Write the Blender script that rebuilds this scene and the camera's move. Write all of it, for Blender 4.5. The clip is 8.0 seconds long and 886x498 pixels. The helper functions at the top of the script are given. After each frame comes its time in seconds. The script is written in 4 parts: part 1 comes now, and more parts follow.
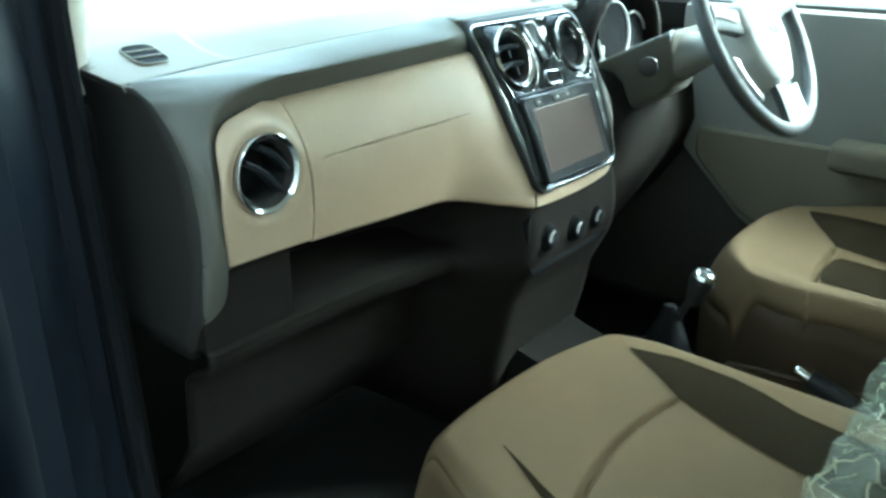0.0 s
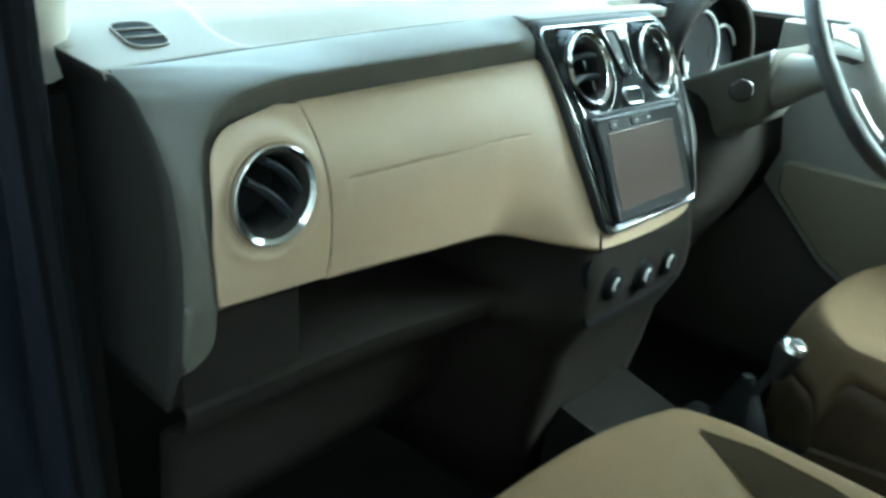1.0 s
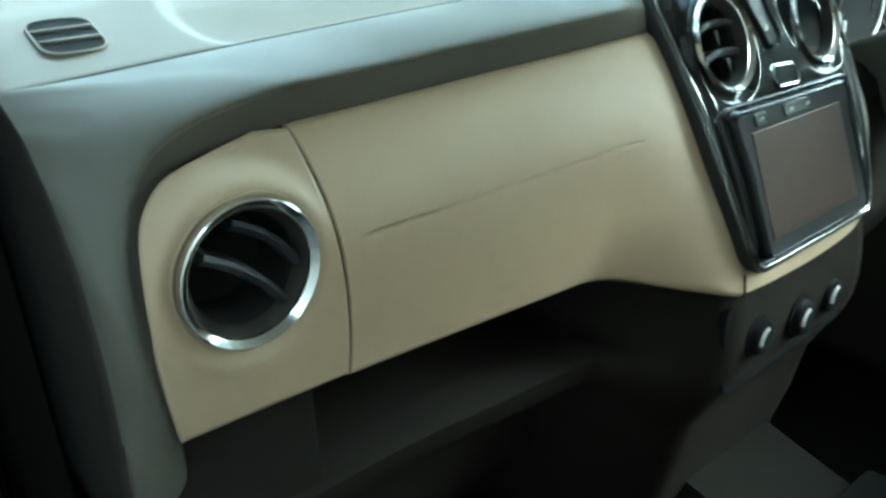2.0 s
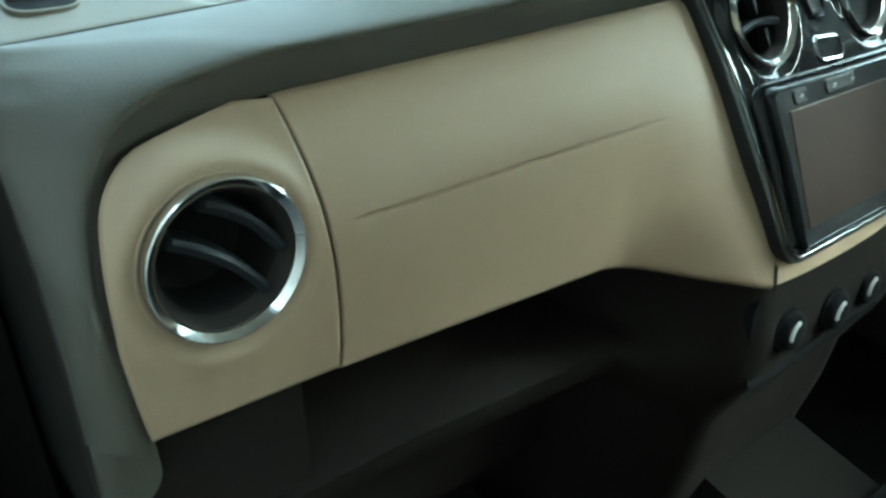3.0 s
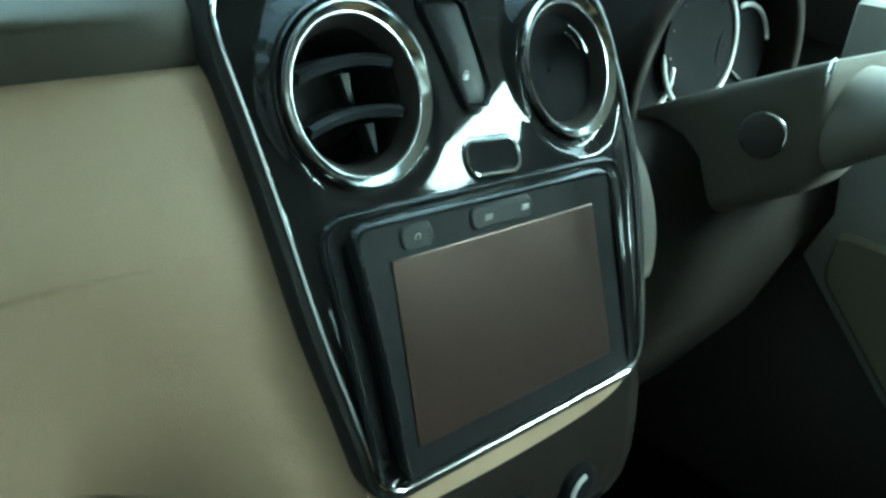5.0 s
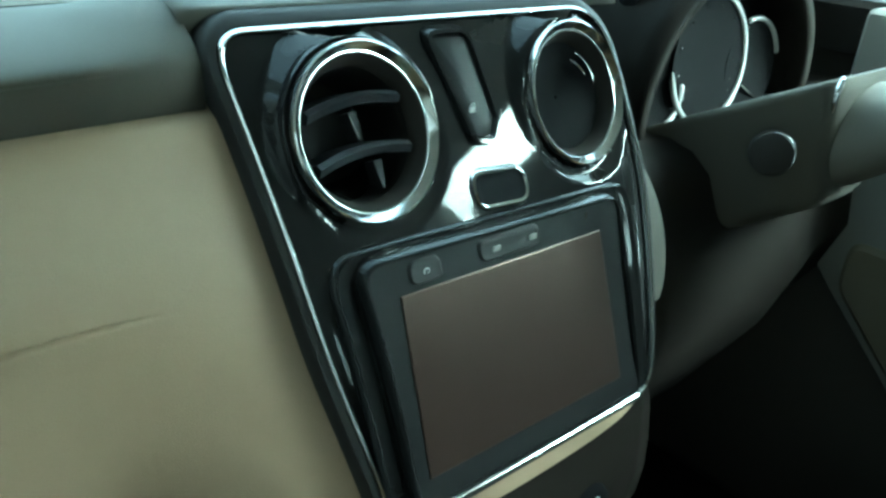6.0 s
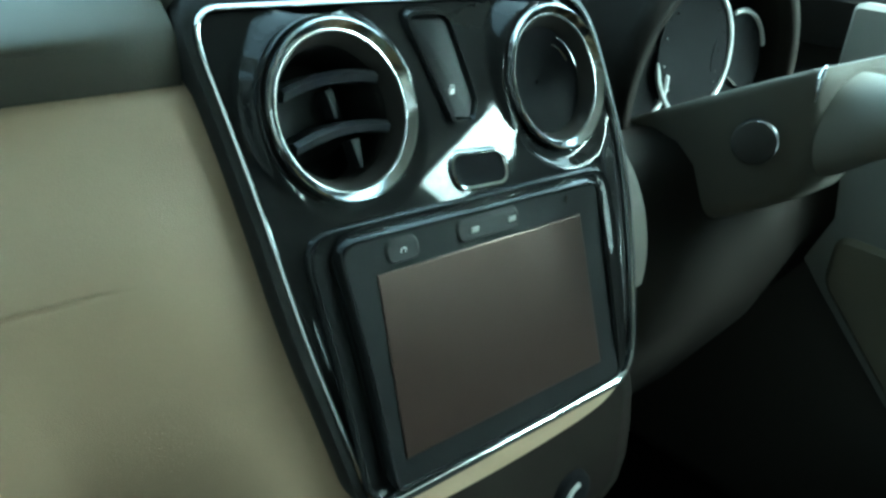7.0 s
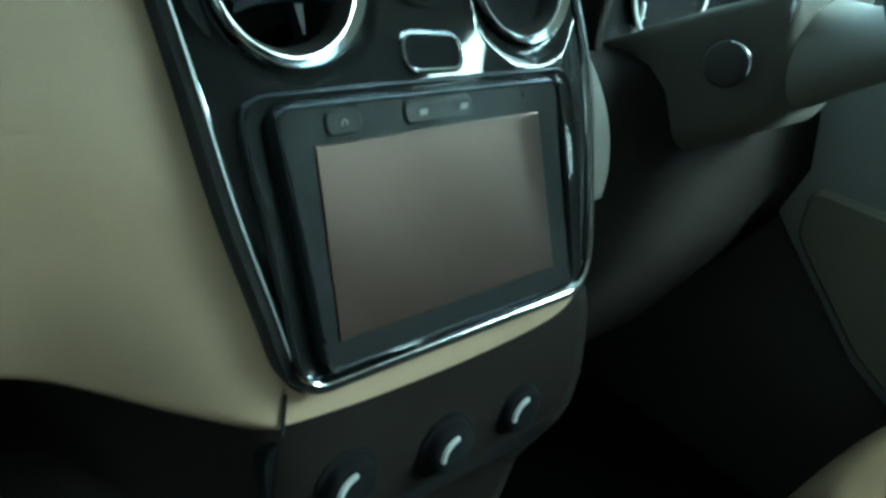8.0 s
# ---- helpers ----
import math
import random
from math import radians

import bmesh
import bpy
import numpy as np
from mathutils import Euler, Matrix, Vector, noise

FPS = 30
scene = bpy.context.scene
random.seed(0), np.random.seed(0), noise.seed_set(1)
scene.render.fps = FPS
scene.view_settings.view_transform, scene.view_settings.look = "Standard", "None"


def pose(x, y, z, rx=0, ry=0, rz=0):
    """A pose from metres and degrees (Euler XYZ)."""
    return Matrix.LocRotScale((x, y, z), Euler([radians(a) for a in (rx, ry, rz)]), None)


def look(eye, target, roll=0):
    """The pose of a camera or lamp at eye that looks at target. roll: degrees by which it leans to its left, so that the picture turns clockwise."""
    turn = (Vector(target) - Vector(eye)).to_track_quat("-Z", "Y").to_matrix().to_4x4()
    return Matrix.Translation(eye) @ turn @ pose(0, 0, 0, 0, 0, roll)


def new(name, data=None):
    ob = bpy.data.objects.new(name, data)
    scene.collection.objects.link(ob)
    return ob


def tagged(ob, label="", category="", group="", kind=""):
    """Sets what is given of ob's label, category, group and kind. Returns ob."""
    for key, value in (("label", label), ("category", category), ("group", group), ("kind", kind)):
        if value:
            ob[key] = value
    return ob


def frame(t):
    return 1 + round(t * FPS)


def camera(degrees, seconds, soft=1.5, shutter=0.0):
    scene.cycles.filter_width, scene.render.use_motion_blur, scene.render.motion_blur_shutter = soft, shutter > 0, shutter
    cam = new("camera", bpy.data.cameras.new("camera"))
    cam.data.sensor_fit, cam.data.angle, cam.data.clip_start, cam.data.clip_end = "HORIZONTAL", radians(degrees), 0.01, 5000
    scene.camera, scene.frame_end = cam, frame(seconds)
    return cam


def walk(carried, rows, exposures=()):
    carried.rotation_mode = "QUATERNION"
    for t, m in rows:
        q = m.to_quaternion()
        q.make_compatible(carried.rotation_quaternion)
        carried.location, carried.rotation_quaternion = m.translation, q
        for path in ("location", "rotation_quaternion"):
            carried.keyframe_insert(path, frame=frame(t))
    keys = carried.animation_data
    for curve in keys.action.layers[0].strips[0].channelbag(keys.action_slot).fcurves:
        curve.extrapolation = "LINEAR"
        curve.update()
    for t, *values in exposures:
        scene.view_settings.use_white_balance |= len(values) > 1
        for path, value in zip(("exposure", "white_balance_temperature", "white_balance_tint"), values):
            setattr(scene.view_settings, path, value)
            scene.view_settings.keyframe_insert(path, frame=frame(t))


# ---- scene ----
cam = camera(58.0, 8.0, soft=2.8, shutter=0.5)

PATH = [
    (0, (-1.006, -0.618, 1.22), (0.399, 0.567, 0.431), -0.3),
    (0.5, (-0.963, -0.576, 1.192), (0.413, 0.661, 0.434), 0.5),
    (0.8, (-0.918, -0.549, 1.201), (0.43, 0.713, 0.433), 2.3),
    (1, (-0.874, -0.493, 1.196), (0.467, 0.757, 0.398), 3.5),
    (1.5, (-0.766, -0.399, 1.185), (0.533, 0.865, 0.341), 0.2),
    (1.7, (-0.725, -0.367, 1.175), (0.482, 0.988, 0.334), -1.2),
    (2.8, (-0.652, -0.307, 1.147), (0.443, 1.101, 0.241), -1.2),
    (3, (-0.647, -0.306, 1.149), (0.434, 1.1, 0.224), -1.0),
    (3.5, (-0.61, -0.291, 1.158), (0.569, 1.042, 0.246), 3.3),
    (4, (-0.483, -0.271, 1.145), (0.719, 1.072, 0.277), 4.8),
    (4.2, (-0.423, -0.265, 1.135), (0.737, 1.109, 0.26), 5.7),
    (4.5, (-0.332, -0.26, 1.13), (0.891, 1.059, 0.255), 6.7),
    (4.7, (-0.303, -0.261, 1.127), (0.95, 1.03, 0.253), 6.5),
    (5.8, (-0.292, -0.259, 1.145), (0.922, 1.058, 0.255), 4.4),
    (6, (-0.293, -0.26, 1.146), (0.928, 1.058, 0.267), 4.7),
    (6.5, (-0.291, -0.261, 1.146), (0.937, 1.057, 0.277), 4.7),
    (7, (-0.289, -0.27, 1.137), (0.942, 1.042, 0.263), 5.1),
    (7.5, (-0.282, -0.276, 1.121), (0.941, 1.01, 0.199), 6.4),
    (8, (-0.273, -0.293, 1.09), (0.967, 0.978, 0.17), 7.9),
]
walk(cam, [(t, look(e, g, r)) for t, e, g, r in PATH], exposures=[(0, 4.92, 5000, -21), (1.5, 4.55, 5100, -21), (3, 4.15, 5200, -21), (4, 4.12, 5000, -29), (4.5, 4.0, 4850, -32), (6.5, 3.98, 4850, -30), (8, 3.75, 4600, -32)])

# ---- light ----
world = bpy.data.worlds.new("sky_world")
scene.world = world
world.use_nodes = True
wn = world.node_tree
sky = wn.nodes.new("ShaderNodeTexSky")
sky.sky_type = "NISHITA"
sky.sun_disc = False
sky.sun_elevation = radians(36)
sky.sun_rotation = radians(131)
sky.dust_density = 4.0
veil = wn.nodes.new("ShaderNodeHueSaturation")
veil.inputs["Saturation"].default_value = 0.38
wn.links.new(sky.outputs[0], veil.inputs["Color"])
wn.links.new(veil.outputs[0], wn.nodes["Background"].inputs[0])
wn.nodes["Background"].inputs[1].default_value = 0.15
sun = new("sun", bpy.data.lights.new("sun", "SUN"))
sun.data.energy = 0.5
sun.data.angle = radians(40)
sun.data.color = (1.0, 0.95, 0.88)
sun.matrix_world = look((3.0, -2.64, 3.9), (0, 0, 1.0))


# ---- materials ----
def material(name, colour, rough=0.6, metal=0.0, vary=0.12, grain=900.0, bump=0.15, coat=0.0, cloud=6.0, ior=1.5):
    """A plain surface with fine grain, two scales of colour variation and a varied gloss."""
    m = bpy.data.materials.new(name)
    m.use_nodes = True
    nt = m.node_tree
    b = nt.nodes["Principled BSDF"]
    b.inputs["Metallic"].default_value = metal
    b.inputs["IOR"].default_value = ior
    b.inputs["Coat Weight"].default_value = coat
    b.inputs["Coat Roughness"].default_value = 0.04
    tc = nt.nodes.new("ShaderNodeTexCoord")
    big = nt.nodes.new("ShaderNodeTexNoise")
    big.inputs["Scale"].default_value = cloud
    big.inputs["Detail"].default_value = 5
    fine = nt.nodes.new("ShaderNodeTexNoise")
    fine.inputs["Scale"].default_value = grain
    fine.inputs["Detail"].default_value = 2
    for n in (big, fine):
        nt.links.new(tc.outputs["Object"], n.inputs["Vector"])
    mix = nt.nodes.new("ShaderNodeMath")
    mix.operation = "ADD"
    nt.links.new(big.outputs["Fac"], mix.inputs[0])
    nt.links.new(fine.outputs["Fac"], mix.inputs[1])
    ramp = nt.nodes.new("ShaderNodeMapRange")
    ramp.inputs["From Min"].default_value = 0.6
    ramp.inputs["From Max"].default_value = 1.4
    ramp.inputs["To Min"].default_value = 1 - vary
    ramp.inputs["To Max"].default_value = 1 + vary
    nt.links.new(mix.outputs[0], ramp.inputs[0])
    col = nt.nodes.new("ShaderNodeVectorMath")
    col.operation = "SCALE"
    col.inputs[0].default_value = colour
    nt.links.new(ramp.outputs[0], col.inputs["Scale"])
    nt.links.new(col.outputs[0], b.inputs["Base Color"])
    rr = nt.nodes.new("ShaderNodeMapRange")
    rr.inputs["From Min"].default_value = 0.3
    rr.inputs["From Max"].default_value = 0.7
    rr.inputs["To Min"].default_value = max(0.02, rough * 0.85)
    rr.inputs["To Max"].default_value = min(1.0, rough * 1.15)
    nt.links.new(big.outputs["Fac"], rr.inputs[0])
    nt.links.new(rr.outputs[0], b.inputs["Roughness"])
    if bump:
        bp = nt.nodes.new("ShaderNodeBump")
        bp.inputs["Strength"].default_value = bump
        bp.inputs["Distance"].default_value = 0.0006
        nt.links.new(fine.outputs["Fac"], bp.inputs["Height"])
        nt.links.new(bp.outputs[0], b.inputs["Normal"])
    return m


def glass_material(name, colour, rough=0.0, fac=0.9):
    m = bpy.data.materials.new(name)
    m.use_nodes = True
    b = m.node_tree.nodes["Principled BSDF"]
    b.inputs["Base Color"].default_value = (*colour, 1)
    b.inputs["Roughness"].default_value = rough
    b.inputs["Transmission Weight"].default_value = fac
    b.inputs["IOR"].default_value = 1.45
    return m


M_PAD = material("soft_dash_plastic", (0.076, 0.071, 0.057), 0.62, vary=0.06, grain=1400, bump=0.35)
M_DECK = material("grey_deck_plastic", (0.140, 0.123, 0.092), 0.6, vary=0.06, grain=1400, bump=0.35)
M_BEIGE = material("beige_dash_plastic", (0.335, 0.250, 0.163), 0.55, vary=0.05, grain=1400, bump=0.3)
M_DARK = material("dark_brown_plastic", (0.0125, 0.0105, 0.0088), 0.62, ior=1.15, vary=0.12, grain=1100, bump=0.35)
M_BROWN = material("mid_brown_plastic", (0.055, 0.050, 0.043), 0.65, ior=1.22, vary=0.1, grain=1100, bump=0.35)
M_BLACK = material("black_plastic", (0.016, 0.0155, 0.015), 0.5, ior=1.3, vary=0.1, grain=900, bump=0.1)
M_PIANO = material("piano_black", (0.010, 0.010, 0.010), 0.045, ior=1.30, vary=0.05, grain=300, bump=0.0, coat=0.0)
M_UNIT = material("charcoal_satin_plastic", (0.0105, 0.0105, 0.0110), 0.42, ior=1.22, vary=0.06, grain=900, bump=0.05)
M_SCREEN = material("dull_display_glass", (0.017, 0.0115, 0.0098), 0.29, vary=0.04, grain=700, bump=0.0)
M_SCREEN.node_tree.nodes["Principled BSDF"].inputs["Specular Tint"].default_value = (1.0, 0.72, 0.58, 1)
for n in M_SCREEN.node_tree.nodes:
    if n.name == "Map Range.001":
        n.inputs["To Min"].default_value = n.inputs["To Max"].default_value = 0.285
M_CHROME = material("chrome", (0.66, 0.67, 0.67), 0.14, metal=1.0, vary=0.04, grain=300, bump=0.0)
M_BLADE = material("blue_black_blade_plastic", (0.016, 0.017, 0.020), 0.36, vary=0.08, grain=1000, bump=0.1, ior=1.4)
M_STALK = material("dark_grey_brown_plastic", (0.030, 0.027, 0.024), 0.6, vary=0.08, grain=1000, bump=0.1, ior=1.25)
M_SATIN = material("satin_chrome", (0.6, 0.61, 0.62), 0.19, metal=1.0, vary=0.05, grain=500, bump=0.0)
M_CLOTH = material("beige_seat_fabric", (0.102, 0.072, 0.040), 0.9, ior=1.15, vary=0.1, grain=1800, bump=0.6)
M_CLOTH_DARK = material("dark_brown_seat_fabric", (0.0155, 0.0115, 0.0062), 0.92, ior=1.08, vary=0.12, grain=1800, bump=0.6)
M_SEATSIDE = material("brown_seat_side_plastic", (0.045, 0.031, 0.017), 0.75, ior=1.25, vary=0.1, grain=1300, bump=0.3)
M_CARPET = material("black_carpet", (0.012, 0.0110, 0.0098), 0.97, ior=1.1, vary=0.3, grain=700, bump=0.9)
M_PAINT = material("dark_blue_car_paint", (0.005, 0.0065, 0.010), 0.34, ior=1.42, vary=0.08, grain=2000, bump=0.0, coat=0.0)
M_RUBBER = material("black_rubber", (0.008, 0.008, 0.0085), 0.85, ior=1.1, vary=0.15, grain=800, bump=0.2)
M_TRIM = material("light_beige_pillar_trim", (0.5, 0.46, 0.38), 0.7, vary=0.05, grain=1200, bump=0.3)
M_LINER = material("grey_headliner_cloth", (0.45, 0.43, 0.38), 0.95, vary=0.06, grain=1500, bump=0.5)
M_GROUND = material("dark_paving", (0.048, 0.046, 0.042), 0.9, vary=0.2, grain=60, bump=0.4, cloud=0.7)
M_WHITE = material("white_print", (0.75, 0.75, 0.73), 0.5, vary=0.02, bump=0.0)
M_WHEEL = material("dark_grey_leatherette", (0.03, 0.03, 0.03), 0.45, vary=0.1, grain=1600, bump=0.5)
M_SPOKE = material("silver_wheel_trim", (0.5, 0.5, 0.5), 0.35, metal=0.7, vary=0.04, grain=900, bump=0.05)
M_SILVER = material("bright_silver_trim", (0.58, 0.58, 0.57), 0.36, metal=0.4, vary=0.03, grain=900, bump=0.02)
M_HUB = material("grey_airbag_cover", (0.30, 0.295, 0.28), 0.45, vary=0.06, grain=1400, bump=0.3)
M_GLASS = glass_material("clear_glass", (0.93, 0.97, 0.95))
M_FILM = bpy.data.materials.new("clear_plastic_film")
M_FILM.use_nodes = True
fn = M_FILM.node_tree
fb = fn.nodes["Principled BSDF"]
fb.inputs["Base Color"].default_value = (0.30, 0.31, 0.22, 1)
fb.inputs["Roughness"].default_value = 0.32
clear = fn.nodes.new("ShaderNodeBsdfTransparent")
clear.inputs[0].default_value = (0.93, 0.95, 0.93, 1)
streak = fn.nodes.new("ShaderNodeTexNoise")
streak.inputs["Scale"].default_value = 60
streak.inputs["Detail"].default_value = 6
streak.inputs["Distortion"].default_value = 2.5
cut = fn.nodes.new("ShaderNodeMapRange")
cut.inputs["From Min"].default_value = 0.42
cut.inputs["From Max"].default_value = 0.72
cut.inputs["To Min"].default_value = 0.04
cut.inputs["To Max"].default_value = 0.70
blend = fn.nodes.new("ShaderNodeMixShader")
fn.links.new(streak.outputs["Fac"], cut.inputs[0])
fn.links.new(cut.outputs[0], blend.inputs[0])
fn.links.new(clear.outputs[0], blend.inputs[1])
fn.links.new(fb.outputs[0], blend.inputs[2])
fn.links.new(blend.outputs[0], fn.nodes["Material Output"].inputs[0])
M_TINT = glass_material("rear_glass", (0.75, 0.78, 0.75))
M_FILM_GLINT = material("pale_film_glint", (0.36, 0.34, 0.23), 0.25, vary=0.1, bump=0.0)
M_VOID = material("black_duct_plastic", (0.008, 0.008, 0.009), 0.7, ior=1.13, vary=0.1, bump=0.1)
M_DOOR = material("grey_door_plastic", (0.165, 0.160, 0.140), 0.6, vary=0.08, grain=1200, bump=0.35)
M_OLIVE = material("olive_beige_door_cloth", (0.135, 0.118, 0.080), 0.85, vary=0.1, grain=1600, bump=0.5)
M_BLOCKER = material("dull_grey_blocker", (0.050, 0.049, 0.046), 0.85, vary=0.15, grain=40, bump=0.3, cloud=0.5)


# ---- mesh helpers ----
def mesh_object(name, bm, mat, smooth=True, solid=0.0, offset=-1.0):
    bmesh.ops.recalc_face_normals(bm, faces=bm.faces)
    me = bpy.data.meshes.new(name)
    bm.to_mesh(me)
    bm.free()
    me.materials.append(mat)
    ob = new(name, me)
    if smooth:
        me.shade_smooth()
    if solid:
        md = ob.modifiers.new("thickness", "SOLIDIFY")
        md.thickness = solid
        md.offset = offset
    return ob


def part(name, bm, mat, parent, label="", smooth=True, solid=0.0, sharp=40.0, offset=-1.0):
    ob = mesh_object(name, bm, mat, smooth, solid, offset)
    ob.parent = parent
    ob.matrix_parent_inverse = parent.matrix_world.inverted()
    if smooth and sharp:
        ob.data.set_sharp_from_angle(angle=radians(sharp))
    if label:
        tagged(ob, label)
    return ob


def thing(name, at, label, category, group="", kind=""):
    e = new(name)
    e.location = at
    e.empty_display_size = 0.05
    bpy.context.view_layer.update()
    return tagged(e, label, category, group, kind)


def grid(f, us, vs, closed_u=False):
    """A sheet of quads through f(u, v)."""
    bm = bmesh.new()
    rows = [[bm.verts.new(f(u, v)) for v in vs] for u in us]
    n = len(rows)
    for i in range(n if closed_u else n - 1):
        a, b = rows[i], rows[(i + 1) % n]
        for j in range(len(vs) - 1):
            bm.faces.new((a[j], b[j], b[j + 1], a[j + 1]))
    return bm


def loft(loops, cap=True, closed=False):
    """Closed rings of points joined one to the next."""
    bm = bmesh.new()
    rings = [[bm.verts.new(p) for p in lp] for lp in loops]
    n = len(rings[0])
    pairs = list(zip(rings, rings[1:])) + ([(rings[-1], rings[0])] if closed else [])
    for a, b in pairs:
        for i in range(n):
            bm.faces.new((a[i], a[(i + 1) % n], b[(i + 1) % n], b[i]))
    if cap and not closed:
        bm.faces.new(rings[0])
        bm.faces.new(rings[-1])
    return bm


def span(a, b, n):
    return [a + (b - a) * i / (n - 1) for i in range(n)]


def smooth01(t):
    t = min(1.0, max(0.0, t))
    return t * t * (3 - 2 * t)


def rounded(corners, radii, n=6):
    """A closed outline through corner points in a plane, each rounded by its radius."""
    out = []
    k = len(corners)
    for i in range(k):
        p, c, q = Vector(corners[i - 1]), Vector(corners[i]), Vector(corners[(i + 1) % k])
        d1, d2 = (p - c).normalized(), (q - c).normalized()
        half = d1.angle(d2) / 2
        cut = min(radii[i] / math.tan(half), 0.49 * min((p - c).length, (q - c).length))
        a, b = c + d1 * cut, c + d2 * cut
        for s in span(0, 1, n):
            out.append((1 - s) ** 2 * a + 2 * s * (1 - s) * c + s * s * b)
    return out


def inset(outline, d):
    """The outline moved inwards by d (it runs clockwise or not)."""
    n = len(outline)
    area = sum(outline[i].x * outline[(i + 1) % n].y - outline[(i + 1) % n].x * outline[i].y for i in range(n))
    s = 1 if area > 0 else -1
    out = []
    for i in range(n):
        t = (outline[(i + 1) % n] - outline[i - 1])
        if t.length < 1e-9:
            t = Vector((1, 0))
        t.normalize()
        out.append(outline[i] + Vector((-t.y, t.x)) * d * s)
    return out


def tube(path, radius, n=10, closed=False, flat=1.0):
    """A round bar along a path; radius may be a list."""
    pts = [Vector(p) for p in path]
    m = len(pts)
    loops = []
    prev = None
    for i, p in enumerate(pts):
        a = pts[i - 1] if (i or closed) else p
        b = pts[(i + 1) % m] if (i < m - 1 or closed) else p
        t = (b - a).normalized()
        if prev is None:
            prev = t.orthogonal().normalized()
        x = (prev - t * prev.dot(t)).normalized()
        y = t.cross(x)
        prev = x
        r = radius[i] if isinstance(radius, (list, tuple)) else radius
        loops.append([p + (x * math.cos(k * math.tau / n) + y * math.sin(k * math.tau / n) * flat) * r for k in range(n)])
    return loft(loops, cap=not closed, closed=closed)


def lathe(profile, m, n=40, closed=False, cap=True):
    """Profile of (radius, height) turned round the local z axis of m."""
    loops = [[m @ Vector((r * math.cos(k * math.tau / n), r * math.sin(k * math.tau / n), h)) for k in range(n)] for r, h in profile]
    return loft(loops, cap=cap and not closed, closed=closed)


def block(x0, x1, y0, y1, z0, z1, bevel=0.004, seg=2):
    bm = bmesh.new()
    bmesh.ops.create_cube(bm, size=1)
    for v in bm.verts:
        v.co = Vector(((x0 + x1) / 2 + v.co.x * (x1 - x0), (y0 + y1) / 2 + v.co.y * (y1 - y0), (z0 + z1) / 2 + v.co.z * (z1 - z0)))
    if bevel:
        bmesh.ops.bevel(bm, geom=bm.edges[:], offset=bevel, segments=seg, affect="EDGES", profile=0.6)
    return bm


def moved(bm, m):
    bmesh.ops.transform(bm, matrix=m, verts=bm.verts)
    return bm


def joined(*bms):
    out = bmesh.new()
    for b in bms:
        me = bpy.data.meshes.new("tmp")
        b.to_mesh(me)
        b.free()
        out.from_mesh(me)
        bpy.data.meshes.remove(me)
    return out


def facing(at, normal, up=(0, 0, 1)):
    """A pose at a place whose local z runs along normal and local y near up."""
    z = Vector(normal).normalized()
    x = Vector(up).cross(z).normalized()
    y = z.cross(x)
    m = Matrix((x, y, z)).transposed().to_4x4()
    m.translation = at
    return m


# ---- shape of the dashboard ----
def centre_y(z):
    """Depth of the centre panel at a height."""
    u = z - 0.848
    return -0.039 + 0.404 * u + 0.928 * u * (u - 0.104)


def side_y(z):
    """Depth of the passenger's fascia at a height."""
    return 0.0245 + 7.6 * (z - 0.955) ** 2 * (0.73 if z > 0.955 else 0.2)


def fascia_y(x, z):
    w = smooth01((x + 0.230) / 0.120)
    return side_y(z) * (1 - w) + (centre_y(z) + 0.008) * w


def bottom_z(x):
    """Lower edge of the beige fascia."""
    base = 0.8775 - 0.085 * (x + 0.573)
    w = smooth01((x + 0.215) / 0.100)
    return base * (1 - w) + 0.8320 * w - 0.0105 * smooth01((x + 0.15) / 0.07)


def crown(x):
    """Height of the deck's front seam."""
    return 1.075 - 0.016 * (x / 0.6) ** 2


# ---- ground and surroundings ----
bm = grid(lambda u, v: (u, v, 0.0), span(-400, 400, 41), span(-400, 400, 41))
ground = tagged(mesh_object("ground", bm, M_GROUND), "dark grey paving round the car", "ground", kind="structure")

# unseen walls added to block side and rear light and to darken reflections
tagged(mesh_object("blocker_east", block(3.5, 3.7, -3.7, -0.4, 0.0, 2.9, 0.01), M_BLOCKER, False), "added unseen wall that blocks light", "wall", kind="structure")
tagged(mesh_object("blocker_west", block(-2.2, -2.0, -9.0, 9.0, 0.0, 4.2, 0.01), M_BLOCKER, False), "added unseen wall that blocks light", "wall", kind="structure")

tagged(mesh_object("blocker_south", block(-2.0, 0.9, -4.4, -4.2, 0.0, 3.2, 0.01), M_BLOCKER, False), "added unseen wall that blocks light", "wall", kind="structure")

# ---- car shell ----
shell = thing("car_body", (0, -0.6, 0), "dark blue family car with its front passenger door open", "car")
part("floor_pan", block(-0.72, 0.74, -2.3, 0.55, 0.28, 0.33, 0.01), M_CARPET, shell, "black carpeted floor")
part("bulkhead", block(-0.72, 0.74, 0.45, 0.55, 0.30, 1.04, 0.02), M_CARPET, shell)


def roof_at(u, v):
    return (u, v, 1.60 - 0.05 * (u / 0.72) ** 2 - 0.04 * ((v + 0.9) / 1.4) ** 2)


